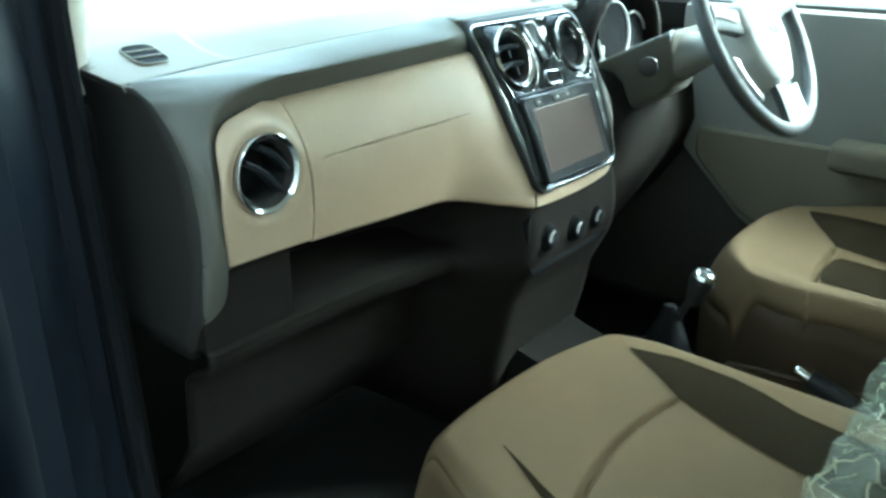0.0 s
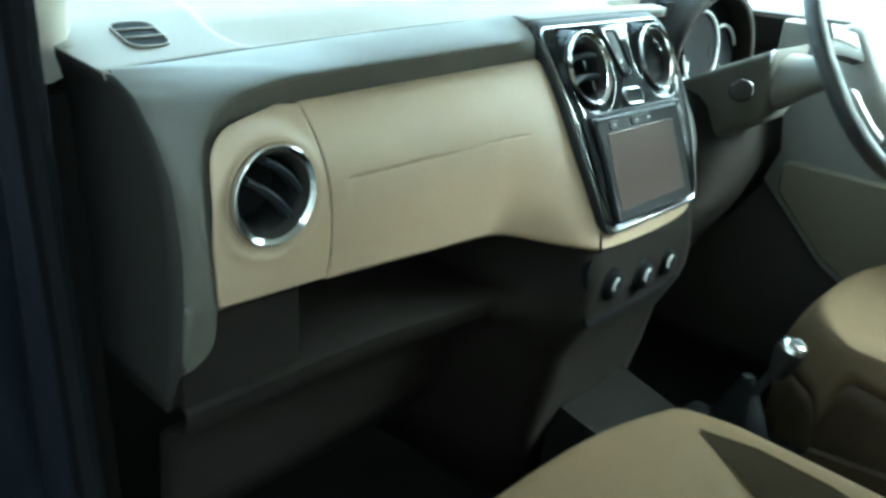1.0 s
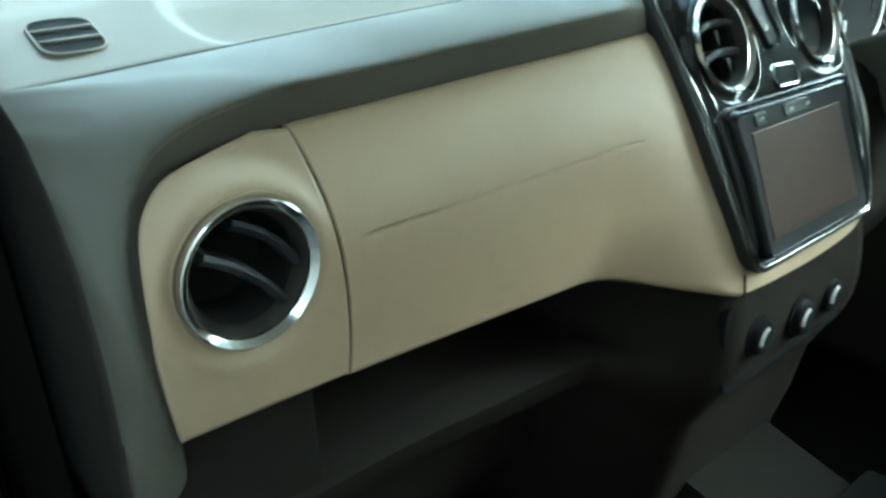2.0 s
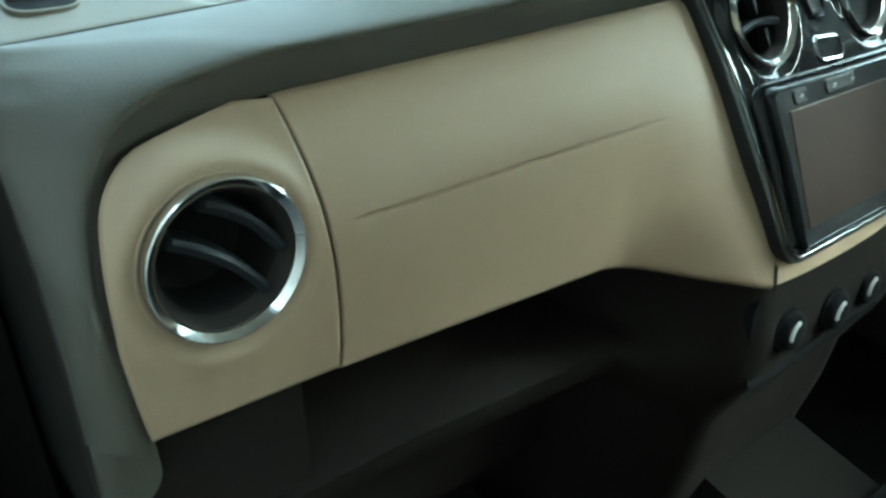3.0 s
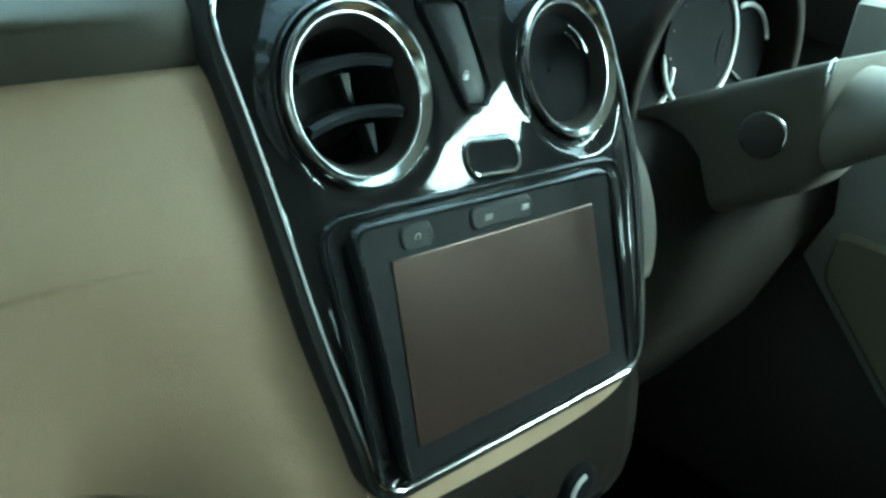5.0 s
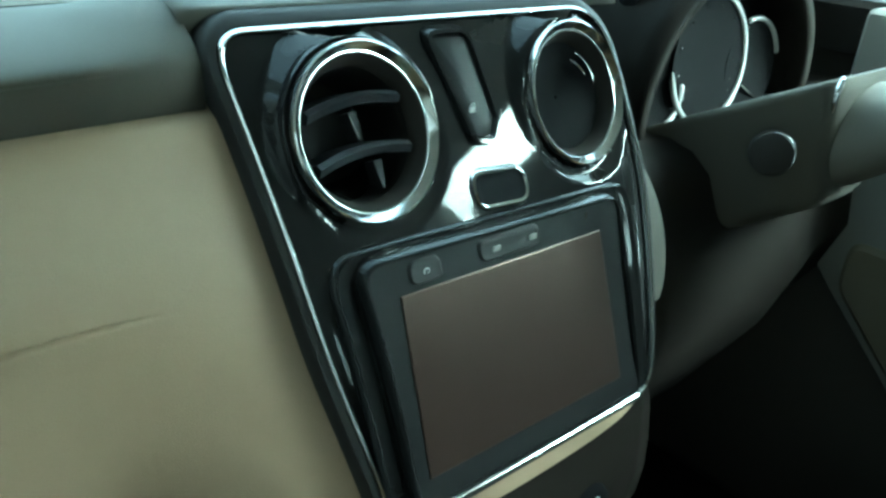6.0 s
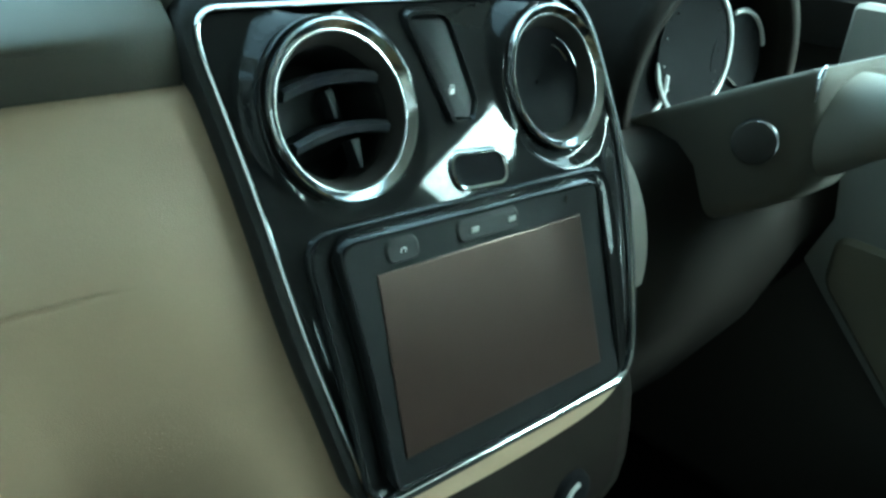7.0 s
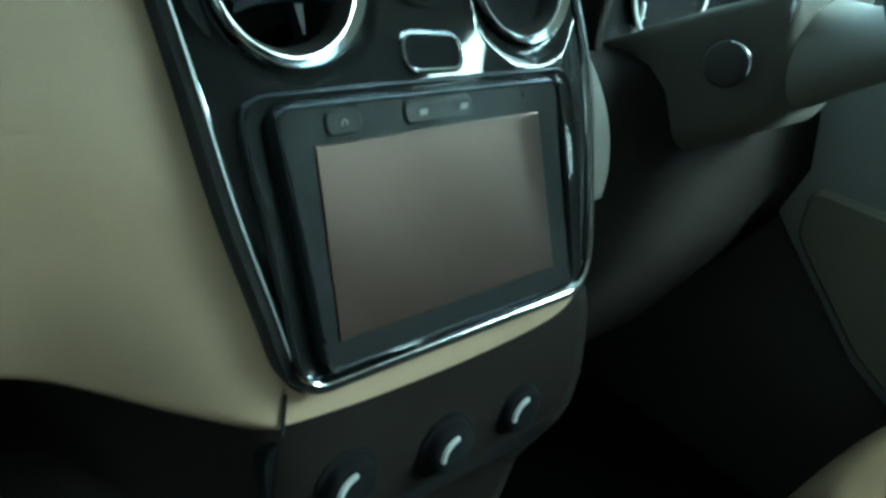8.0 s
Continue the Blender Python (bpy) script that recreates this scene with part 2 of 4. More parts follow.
part("roof", grid(roof_at, span(-0.70, 0.72, 13), span(-2.35, 0.12, 13)), M_LINER, shell, "pale grey cloth headliner", solid=0.05, offset=1)
part("tail_window", block(-0.68, 0.70, -2.33, -2.325, 1.0, 1.56, 0.0), M_TINT, shell, "tailgate window", smooth=False)
part("tail_panel", block(-0.72, 0.74, -2.38, -2.3, 0.3, 1.0, 0.02), M_SEATSIDE, shell)
for sx in (-1, 1):
    x0 = 0.70 * sx + 0.01
    # rear side: sill, belt line, pillars
    part("rear_side_panel", block(min(x0, x0 + 0.06 * sx), max(x0, x0 + 0.06 * sx), -2.35, -0.86, 0.28, 1.02, 0.01), M_SEATSIDE, shell)
    part("centre_pillar", tube([(x0 + 0.03 * sx, -0.90, 1.0), (x0 + 0.0 * sx, -0.93, 1.56)], 0.085, 8), M_TRIM, shell)
    part("rear_window", block(min(x0, x0 + 0.005 * sx), max(x0, x0 + 0.005 * sx), -2.2, -0.93, 1.02, 1.55, 0.0), M_TINT, shell, "rear side window", smooth=False).visible_shadow = False
    part("rear_pillar", tube([(x0 + 0.03 * sx, -2.28, 1.0), (x0 - 0.02 * sx, -2.15, 1.56)], 0.08, 8), M_TRIM, shell)
    part("sill", block(min(x0, x0 + 0.09 * sx), max(x0, x0 + 0.09 * sx), -0.9, 0.4, 0.22, 0.36, 0.015), M_PAINT, shell)
    part("roof_rail", tube([(x0 - 0.0 * sx, -2.2, 1.53), (x0 - 0.0 * sx, -0.9, 1.555), (x0 - 0.01 * sx, 0.1, 1.52)], 0.045, 8), M_TRIM, shell)
for sx in (-1, 1):
    xa = -0.632 if sx < 0 else 0.675
    # windscreen pillar with its pale inner trim
    part("windscreen_pillar", tube([(xa, 0.235, 1.05), (xa + 0.002 * sx, 0.20, 1.16), (xa - 0.0 * sx, 0.14, 1.35), (xa - 0.01 * sx, 0.06, 1.55)], [0.040, 0.038, 0.036, 0.04], 12),
         M_TRIM, shell, "light beige pillar trim")
part("windscreen", grid(lambda u, v: (u, 0.78 - 0.70 * v - 0.10 * (u / 0.66) ** 2 * (1 - v), 1.105 + 0.46 * v), span(-0.64, 0.66, 11), span(0, 1, 7)), M_GLASS, shell, "raked clear windscreen", solid=0.005).visible_shadow = False
part("cowl", block(-0.66, 0.68, 0.66, 0.95, 0.98, 1.06, 0.02), M_BLACK, shell)
part("bonnet", grid(lambda u, v: (u, v, 1.04 - 0.16 * ((v - 0.9) / 0.9) ** 2 - 0.05 * (u / 0.8) ** 2), span(-0.78, 0.8, 11), span(0.88, 1.75, 9)), M_PAINT, shell, "dark blue bonnet", solid=0.03)
part("front_bulk", block(-0.78, 0.8, 0.6, 1.75, 0.25, 0.84, 0.05), M_PAINT, shell)
# painted outer skin
part("roof_skin", grid(lambda u, v: (u, v, roof_at(u, v)[2] + 0.062), span(-0.74, 0.76, 13), span(-2.40, 0.10, 13)), M_PAINT, shell, "dark blue roof", solid=0.008)
part("tailgate", block(-0.76, 0.78, -2.46, -2.385, 0.35, 1.0, 0.03, 3), M_PAINT, shell, "dark blue tailgate")
for sx in (-1, 1):
    xo = 0.01 + 0.765 * sx
    part("rear_door_skin", grid(lambda u, v: (xo + 0.045 * sx * math.sin(math.pi * (0.15 + 0.7 * v)), -2.42 + 1.54 * u, 0.26 + 0.76 * v), span(0, 1, 12), span(0, 1, 12)), M_PAINT, shell, "dark blue rear side", solid=0.02)
part("bumper", block(-0.82, 0.84, 1.72, 1.86, 0.24, 0.62, 0.05, 3), M_PAINT, shell, "dark blue front bumper")
# door post on the passenger's side
post = [(-0.640, 0.20), (-0.648, 0.150), (-0.665, 0.128), (-0.690, 0.135), (-0.705, 0.105), (-0.735, 0.070), (-0.760, 0.045), (-0.785, 0.05), (-0.80, 0.10), (-0.80, 0.34), (-0.64, 0.34)]
loops = []
for z in span(0.30, 1.16, 8):
    k = max(0.0, 0.95 - z)
    loops.append([(x - 0.02 * k, y + (0.06 * k * k if x < -0.7 else 0.05 * k), z) for x, y in post])
part("door_post", loft(loops), M_PAINT, shell, "dark blue painted door post", sharp=25)
part("front_wing", grid(lambda u, v: (-0.80 - 0.075 * math.sin(math.pi * min(1.0, v * 0.62 + 0.12)), 0.12 + 0.9 * u, 0.30 + 0.70 * v), span(0, 1, 10), span(0, 1, 14)), M_PAINT, shell, "dark blue front wing", solid=0.03)
part("door_seal", tube([(-0.662, 0.128, 0.38), (-0.664, 0.124, 0.7), (-0.666, 0.122, 1.0), (-0.668, 0.112, 1.14), (-0.670, 0.06, 1.36), (-0.675, -0.03, 1.53)], 0.012, 8), M_RUBBER, shell, "black rubber door seal")
part("kick_panel", block(-0.645, -0.605, 0.20, 0.46, 0.33, 1.03, 0.01), M_DARK, shell)

for wx in (-0.80, 0.82):
    for wy in (1.2, -1.75):
        m = facing((wx, wy, 0.31), (math.copysign(1, wx), 0, 0))
        tyre = part("wheel", lathe([(0.20, -0.09), (0.29, -0.09), (0.31, -0.07), (0.31, 0.07), (0.29, 0.09), (0.20, 0.085)], m, 40, closed=True), M_RUBBER, shell, "black tyre")
        part("rim", lathe([(0.20, -0.08), (0.20, 0.07), (0.17, 0.075), (0.05, 0.055), (0.001, 0.055)], m, 32), M_SPOKE, tyre, "silver wheel rim")

# driver's door, closed
door = thing("driver_door", (0.70, -0.3, 0.3), "closed driver's door with dark trim and a clear window", "car door")
part("door_panel", grid(lambda u, v: (0.665 + 0.02 * math.sin(v * 9) - 0.03 * math.exp(-((v - 0.86) / 0.05) ** 2), u, v), span(-0.86, 0.42, 20), span(0.33, 1.03, 30)), M_BROWN, door, solid=0.06, offset=1)
part("outer_skin", grid(lambda u, v: (0.775 + 0.045 * math.sin(math.pi * (0.15 + 0.7 * v)), -0.87 + 1.3 * u, 0.26 + 0.76 * v), span(0, 1, 12), span(0, 1, 12)), M_PAINT, door, "dark blue outer skin", solid=0.02)
trim_edge = rounded([(0.105, 1.035), (0.105, 0.765), (0.055, 0.712), (-0.062, 0.600), (-0.16, 0.545), (-0.80, 0.52), (-0.84, 1.035)], [0.01, 0.05, 0.05, 0.05, 0.06, 0.03, 0.01], 6)
part("door_trim", loft([[(x, p.x, p.y) for p in inset(trim_edge, d)] for d, x in ((0.0, 0.668), (0.0, 0.640), (0.005, 0.632))]), M_DOOR, door, "grey moulded door trim", sharp=30)
part("armrest", block(0.565, 0.628, -0.76, -0.235, 0.752, 0.812, 0.022, 3), M_OLIVE, door, "olive-beige padded armrest")
pocket_edge = rounded([(0.045, 0.785), (0.045, 0.722), (-0.062, 0.618), (-0.16, 0.562), (-0.78, 0.54), (-0.80, 0.80), (-0.24, 0.80), (-0.22, 0.785)], [0.02, 0.04, 0.05, 0.06, 0.03, 0.02, 0.01, 0.01], 6)
part("trim_insert", loft([[(x, p.x, p.y) for p in inset(pocket_edge, d)] for d, x in ((0.0, 0.640), (0.0, 0.630), (0.006, 0.624))]), M_OLIVE, door, "olive-beige lower door insert", sharp=30)
part("window_ledge", loft([[(x, y, z) for x, z in ((0.655, 0.98), (0.655, top - 0.008), (0.663, top), (0.72, top), (0.72, 0.98))] for y, top in ((0.42, 1.036), (-0.2, 1.042), (-0.86, 1.055))]), M_DARK, door)
part("window_glass", block(0.695, 0.70, -0.86, 0.12, 1.04, 1.54, 0.0), M_GLASS, door, smooth=False).visible_shadow = False

# ---- dashboard ----
dash = thing("dashboard", (0, 0.15, 0.7), "two-tone dashboard with grey soft top and beige fascia", "dashboard")
END_X = -0.602


def end_profile(s):
    """Front edge of the dashboard's outer end, from its foot up to the deck."""
    pts = [(0.085, 0.76), (0.052, 0.82), (0.040, 0.88), (0.034, 0.93), (0.041, 0.985), (0.062, 1.020), (0.090, 1.046), (0.130, 1.0605)]
    t = s * (len(pts) - 1)
    i = min(len(pts) - 2, int(t))
    f = t - i
    return (pts[i][0] * (1 - f) + pts[i + 1][0] * f, pts[i][1] * (1 - f) + pts[i + 1][1] * f)


# edge of the beige inlay: up the outer side, round the corner, then along the top
edge_pts = [(-0.5690, 0.8735), (-0.5700, 0.880), (-0.5735, 0.905), (-0.5765, 0.94), (-0.5765, 0.97), (-0.5735, 0.991), (-0.568, 1.0055), (-0.558, 1.0165), (-0.544, 1.0240), (-0.52, 1.0285), (-0.474, 1.0325)]
edge_pts += [(x, 1.0325 + 0.0055 * (x + 0.474) / 0.33) for x in span(-0.44, -0.141, 14)]


def curve(pts, u):
    """Smooth curve through points at a running index."""
    n = len(pts) - 1
    i = min(n - 1, int(u))
    f = u - i
    a, b, c, d = (Vector(pts[min(n, max(0, i + k))]) for k in (-1, 0, 1, 2))
    return 0.5 * (2 * b + (c - a) * f + (2 * a - 5 * b + 4 * c - d) * f * f + (3 * b - a - 3 * c + d) * f ** 3)


edge_fine = [tuple(curve(edge_pts, u)) for u in span(0, 10, 81)]
outer = []
for i, (x, z) in enumerate(edge_pts):
    if i <= 10:
        s = i / 10
        y, zz = end_profile(0.31 + 0.69 * s)
        outer.append(Vector((END_X, y, zz)))
    else:
        xx = END_X + (x - END_X) * smooth01(0.25 + (i - 10) / 8) if i < 17 else x
        outer.append(Vector((xx, 0.13 + 0.004 * min(1.0, (i - 10) / 6), crown(xx))))


def pad_point(i, v):
    x, z = edge_pts[i]
    o = outer[i]
    inner = Vector((x, fascia_y(x, z) + 0.004, z))
    turn = smooth01((i - 5.5) / 4.5)
    d = Vector((-(1 - turn), 0, turn)).normalized()
    flat_side = 1 - turn
    flush = smooth01((x + 0.205) / 0.064)
    rise = 0.005 * flat_side + 0.019 * turn
    over = (0.006 * flat_side + 0.014 * turn) * (1 - flush) - 0.004 * flush
    strip = inner + d * rise + Vector((0, -0.002 * turn * (1 - flush) + 0.003 * flush, 0))
    lip = inner + d * (rise + 0.004) + Vector((0, -over, 0))
    if v == 0:
        return inner + Vector((0, 0.012, 0))
    if v == 1:
        return inner
    if v == 2:
        return strip
    if v == 3:
        return lip
    t = (v - 3) / 6
    p = lip.lerp(o, t)
    bulge = math.sin(t * math.pi) ** 0.8
    up = 0.004 * bulge * (1 - flat_side) * (1 - flush) + 0.004 * bulge * flat_side
    p.z += 0.012 * flush * bulge
    return p + Vector((-up * 0.6 * flat_side, -up * 0.9, up * 1.3 * (1 - flat_side)))


def pad_smooth(u, v):
    """The pad's rows joined by smooth curves both ways."""
    if v < 2:
        return curve([pad_point(i, int(v)) for i in range(len(edge_pts))], u)
    rows = []
    for k in range(2, 10):
        if k > 6 and 8 < u < 13:
            i = int(u)
            rows.append(pad_point(i, k).lerp(pad_point(i + 1, k), u - i))
        else:
            rows.append(curve([pad_point(i, k) for i in near_rows(u)], u - near_rows(u)[0]))
    soft = rows[:]
    for k in (1, 2):
        soft[k] = rows[k - 1] * 0.25 + rows[k] * 0.5 + rows[k + 1] * 0.25
    return curve(soft, v - 2)


def near_rows(u):
    """Rows next to a running index."""
    n = len(edge_pts) - 1
    lo = max(0, min(n - 1, int(u)) - 1)
    return range(lo, min(n, lo + 3 + (1 if lo else 0)) + 1)


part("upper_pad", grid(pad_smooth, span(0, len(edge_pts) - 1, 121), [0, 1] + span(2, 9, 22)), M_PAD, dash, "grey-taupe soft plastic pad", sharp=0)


def pad_over(x, k):
    """Pad strip between the centre stack and the deck."""
    y = 0.082 + (0.134 - 0.082) * k
    return (x, y, 1.0775 + (crown(x) - 1.0775) * k + 0.004 * math.sin(math.pi * k))


part("upper_pad", grid(pad_over, span(-0.143, 0.165, 24), [0.0, 0.1, 0.25, 0.45, 0.7, 1.0]), M_PAD, dash, "grey-taupe soft plastic pad", solid=0.012)


# deck behind the seam, with a raised cover and a shallow tray
def deck_point(x, s):
    y = 0.1335 + 0.60 * s
    d = y - 0.1335
    if x > 0.165:
        y = max(y, 0.134 + 0.06 * smooth01((x - 0.165) / 0.02))
    base = crown(x) - 0.0015 + 0.235 * min(d, 0.10) + 0.06 * max(0.0, d - 0.10) - 0.6 * max(0.0, 0.02 - abs(d - 0.10)) ** 2
    if s == 0:
        base -= 0.006
    # shallow recess with a rounded outer end that fades out towards the front
    ex, ey = -0.425 + 0.30 * (y - 0.22) - x, (0.240 - y) * 0.5
    out = math.hypot(max(ex, 0.0), max(ey, 0.0)) + min(0.0, max(ex, ey)) - 0.055
    plate = smooth01(-out / 0.020) * smooth01((0.30 - x) / 0.03)
    tray = smooth01((x + 0.20) / 0.03) * smooth01((0.20 - x) / 0.03) * smooth01((y - 0.255) / 0.02) * smooth01((0.52 - y) / 0.03)
    left = -0.603 - 0.24 * min(0.15, max(0.0, y - 0.13))
    return (max(x, left - 0.0005 * (x + 0.645)), y, base - 0.013 * plate - 0.022 * tray)


deck_xs = sorted(span(-0.645, 0.67, 90) + span(-0.500, -0.38, 70))
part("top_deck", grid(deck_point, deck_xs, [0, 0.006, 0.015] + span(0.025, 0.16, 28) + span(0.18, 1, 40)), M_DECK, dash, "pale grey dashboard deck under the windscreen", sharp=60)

part("seam", tube([(x, 0.1328, crown(x) - 0.0004) for x in span(-0.600, -0.145, 40)], 0.0011, 6), M_BLACK, dash, "thin dark seam")

# dark end face towards the door


def end_point(s, k):
    y0, z0 = end_profile(s)
    y = y0 + 0.003 + k * (0.32 - y0)
    top = smooth01((s - 0.7) / 0.3)
    rise = 0.235 * max(0.0, min(y, 0.233) - 0.1335) * top
    return (END_X + 0.001 - 0.24 * min(0.15, max(0.0, y - 0.13)) * top - 0.004 * k, y, z0 + rise - 0.001 - 0.006 * smooth01((y - 0.120) / 0.02) * top)


bm = grid(end_point, span(0, 1, 22), span(0, 1, 12))
part("end_cap", bm, M_STALK, dash, "dark plastic end face of the dashboard", solid=0.01)

# beige vent panel at the outer end
V0 = Vector((-0.525, 0.0245, 0.9688))


def left_edge(z):
    best = -0.5765
    for (xa, za), (xb, zb) in zip(edge_fine, edge_fine[1:]):
        if za <= z <= zb:
            best = xa + (xb - xa) * (z - za) / (zb - za)
    return best - 0.0035


def seam_x(z):
    """Curved gap between vent panel and glovebox."""
    t = (z - 0.873) / 0.16
    return -0.4615 + 0.0018 * math.sin(math.pi * min(1, max(0, t))) - 0.0125 * max(0.0, t) ** 1.35


def top_z(x):
    for (xa, za), (xb, zb) in zip(edge_pts[7:], edge_pts[8:]):
        if xa <= x <= xb:
            return za + (zb - za) * (x - xa) / (xb - xa)
    return 1.035


def vent_panel(u, v):
    z = 0.878 + (1.0312 - 0.878) * v
    x = left_edge(z) + (seam_x(z) - 0.0012 - left_edge(z)) * u
    z2 = z + 0.0006 * v ** 6 + 0.0020 * v ** 8 * (1 - u) - 0.0050 * u * (1 - v)
    d = math.hypot(x - V0.x, (z - V0.z) * 0.95)
    ring = -0.0035 * math.exp(-((d - 0.0495) / 0.006) ** 2)
    hole = 0.055 * smooth01((0.0380 - d) / 0.004)
    w = smooth01((0.0620 - d) / 0.0200)
    return (x, fascia_y(x, z2) * (1 - w) + (V0.y + 0.0035 + 0.07 * (x - V0.x)) * w + ring + hole, z2)


part("vent_panel", grid(vent_panel, span(0, 1, 50), span(0, 1, 60)), M_BEIGE, dash, "beige panel round the side air vent", solid=0.006, sharp=50)


def lid(u, v):
    """Glovebox lid and the beige apron that runs on to the centre panel."""
    x1 = -0.112
    zb, zt = 0.0, 0.0
    x = seam_x(0.95) + (x1 - seam_x(0.95)) * u
    zb = bottom_z(x) + 0.0005
    zt = 1.0335 + 0.0055 * (x + 0.474) / 0.33
    z = zb + (zt - zb) * v
    x = seam_x(z) + 0.0012 + (lid_right(z) - seam_x(z)) * u
    crease = 0.0
    if -0.446 < x < -0.180:
        end = smooth01((x + 0.446) / 0.004) * smooth01((-0.180 - x) / 0.05)
        crease = end * (0.0042 * math.exp(-((z - 0.9675) / 0.0009) ** 2) + 0.0009 * smooth01((0.9675 - z) / 0.0015) * smooth01((z - 0.930) / 0.035))
    roll = 0.003 * smooth01((0.003 - (z - zb)) / 0.003) + 0.006 * smooth01((0.006 - (zt - z)) / 0.006)
    return (x, fascia_y(x, z) + crease + roll, z)


def panel_left(z):
    t = (z - 0.849) / 0.22
    return -0.109 - 0.027 * min(1, max(0, t)) ** 0.8


def lid_right(z):
    return panel_left(z) + 0.004 if z > 0.85 else -0.1087 - 0.24 * (0.85 - z)


vs = sorted(set([round(v, 5) for v in span(0, 1, 46)] + [round(v, 5) for v in span(0.54, 0.68, 40)]))
part("glovebox_lid", grid(lid, [0, 0.002] + span(0.01, 1, 80), vs), M_BEIGE, dash, "smooth beige glovebox lid with a long finger crease", solid=0.006, sharp=50)


# beige apron below and beside the centre panel
def apron(s, k):
    o = curve(APRON, s)
    d = curve(APRON_OUT, s)
    x, z = o[0] + (d[0] - o[0]) * k, o[1] + (d[1] - o[1]) * k
    return (x, centre_y(z) + 0.0075 + 0.003 * k * k + 0.06 * max(0, k - 0.9), z)


APRON = [(-0.1075, 0.850), (-0.100, 0.847), (-0.06, 0.846), (0.0, 0.846), (0.06, 0.846), (0.088, 0.848), (0.100, 0.856), (0.106, 0.872)]
APRON_OUT = [(-0.1130, 0.8258), (-0.100, 0.8243), (-0.06, 0.8212), (0.0, 0.8200), (0.06, 0.8225), (0.095, 0.8290), (0.1125, 0.8450), (0.1165, 0.868)]
part("apron", grid(apron, span(0, len(APRON) - 1, 57), span(0, 1, 8)), M_BEIGE, dash, "beige surround below the centre panel", solid=0.005)


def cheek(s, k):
    """Cheek that swells out beside the centre panel, its shade painted as taupe."""
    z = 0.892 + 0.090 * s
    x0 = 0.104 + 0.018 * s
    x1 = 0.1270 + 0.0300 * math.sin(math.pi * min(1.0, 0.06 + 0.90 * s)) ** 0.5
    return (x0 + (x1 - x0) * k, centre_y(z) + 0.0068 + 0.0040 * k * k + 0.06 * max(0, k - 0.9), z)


# the pad's taupe instead of beige puts the cheek's shade into its colour
part("cheek", grid(cheek, span(0, 1, 30), span(0, 1, 10)), M_PAD, dash, "cheek beside the centre panel, darkened for shade", solid=0.005)

part("joint", tube([(-0.1083 - 0.235 * (0.85 - z), centre_y(z) + 0.0068, z) for z in span(0.8265, 0.8455, 8)], 0.0010, 6), M_BLACK, dash, "thin dark joint")

# dark lower dashboard: open shelf with rounded lip, then the knee panel


def lower_point(x, k):
    w = smooth01((x + 0.20) / 0.10)
    prof = [(0.050, 0.872), (0.160, 0.868), (0.20, 0.85), (0.19, 0.785), (0.100, 0.772), (0.072, 0.778), (0.060, 0.770), (0.064, 0.752), (0.10, 0.735), (0.115, 0.72), (0.13, 0.62), (0.20, 0.52), (0.30, 0.45)]
    cen = [(-0.010, 0.829), (-0.018, 0.826), (-0.022, 0.815), (-0.026, 0.79), (-0.028, 0.765), (-0.026, 0.74), (-0.020, 0.72), (-0.010, 0.70), (0.0, 0.68), (0.01, 0.66), (0.02, 0.60), (0.04, 0.52), (0.05, 0.40)]
    a, b = prof[k], cen[k]
    drop = 0.022 * smooth01((x + 0.45) / 0.35) * (1 if 3 <= k <= 9 else 0)
    return (x, a[0] * (1 - w) + b[0] * w, (a[1] - drop) * (1 - w) + b[1] * w)


part("lower_panel", grid(lower_point, span(-0.598, 0.13, 60), range(13)), M_DARK, dash, "dark brown lower dashboard with an open shelf", solid=0.006, sharp=60)
part("shelf_divider", block(-0.60, -0.475, 0.058, 0.19, 0.775, 0.868, 0.006), M_DARK, dash)
# driver's side of the dashboard


def driver_point(x, k):
    prof = [(0.075, 1.035), (0.045, 1.01), (0.035, 0.975), (0.03, 0.93), (0.01, 0.86), (0.0, 0.80), (0.02, 0.74), (0.08, 0.64), (0.2, 0.5)]
    y, z = prof[k]
    dip = 0.085 * smooth01((x - 0.150) / 0.05)
    if k < 3:
        z -= dip * (1 - k / 3)
        y += 0.03 * dip / 0.085 * (1 - k / 3)
    return (x, y + 0.02 + 0.035 * smooth01((x - 0.40) / 0.2), z)


part("driver_panel", grid(driver_point, span(0.15, 0.665, 40), range(9)), M_DARK, dash, "dark brown driver's knee panel", solid=0.006, sharp=60)



def lower_frame(s, k):
    """Rounded frame that runs on from the pad down to the shelf's lip."""
    y0, z0 = 0.040 + 0.050 * s * s, 0.884 - 0.118 * s
    w = 0.0305 + 0.012 * s + 0.05 * smooth01((s - 0.6) / 0.4)
    a = math.pi * k
    return (END_X + 0.001 + w * (1 - math.cos(a)) / 2, y0 + 0.006 - 0.010 * math.sin(a) ** 0.7 + 0.02 * s * (1 - math.cos(a)) / 2, z0)


part("lower_frame", grid(lower_frame, span(0, 1, 16), span(0, 1, 14)), M_PAD, dash, "taupe frame beside the shelf", solid=0.006)

# demister grille on the deck
dm = thing("demister_vent", (-0.545, 0.19, 1.065), "small black demister grille on the dashboard deck", "air vent")
dmm = facing((-0.545, 0.190, crown(-0.545) + 0.0125), (0, -0.235, 1), (0, 1, 0))
rim = rounded([(-0.0190, -0.026), (0.0170, -0.026), (0.0200, 0.026), (-0.0170, 0.026)], [0.013] * 4)


def dm_ring(d, h):
    return [dmm @ Vector((p.x, p.y, h)) for p in inset(rim, d)]


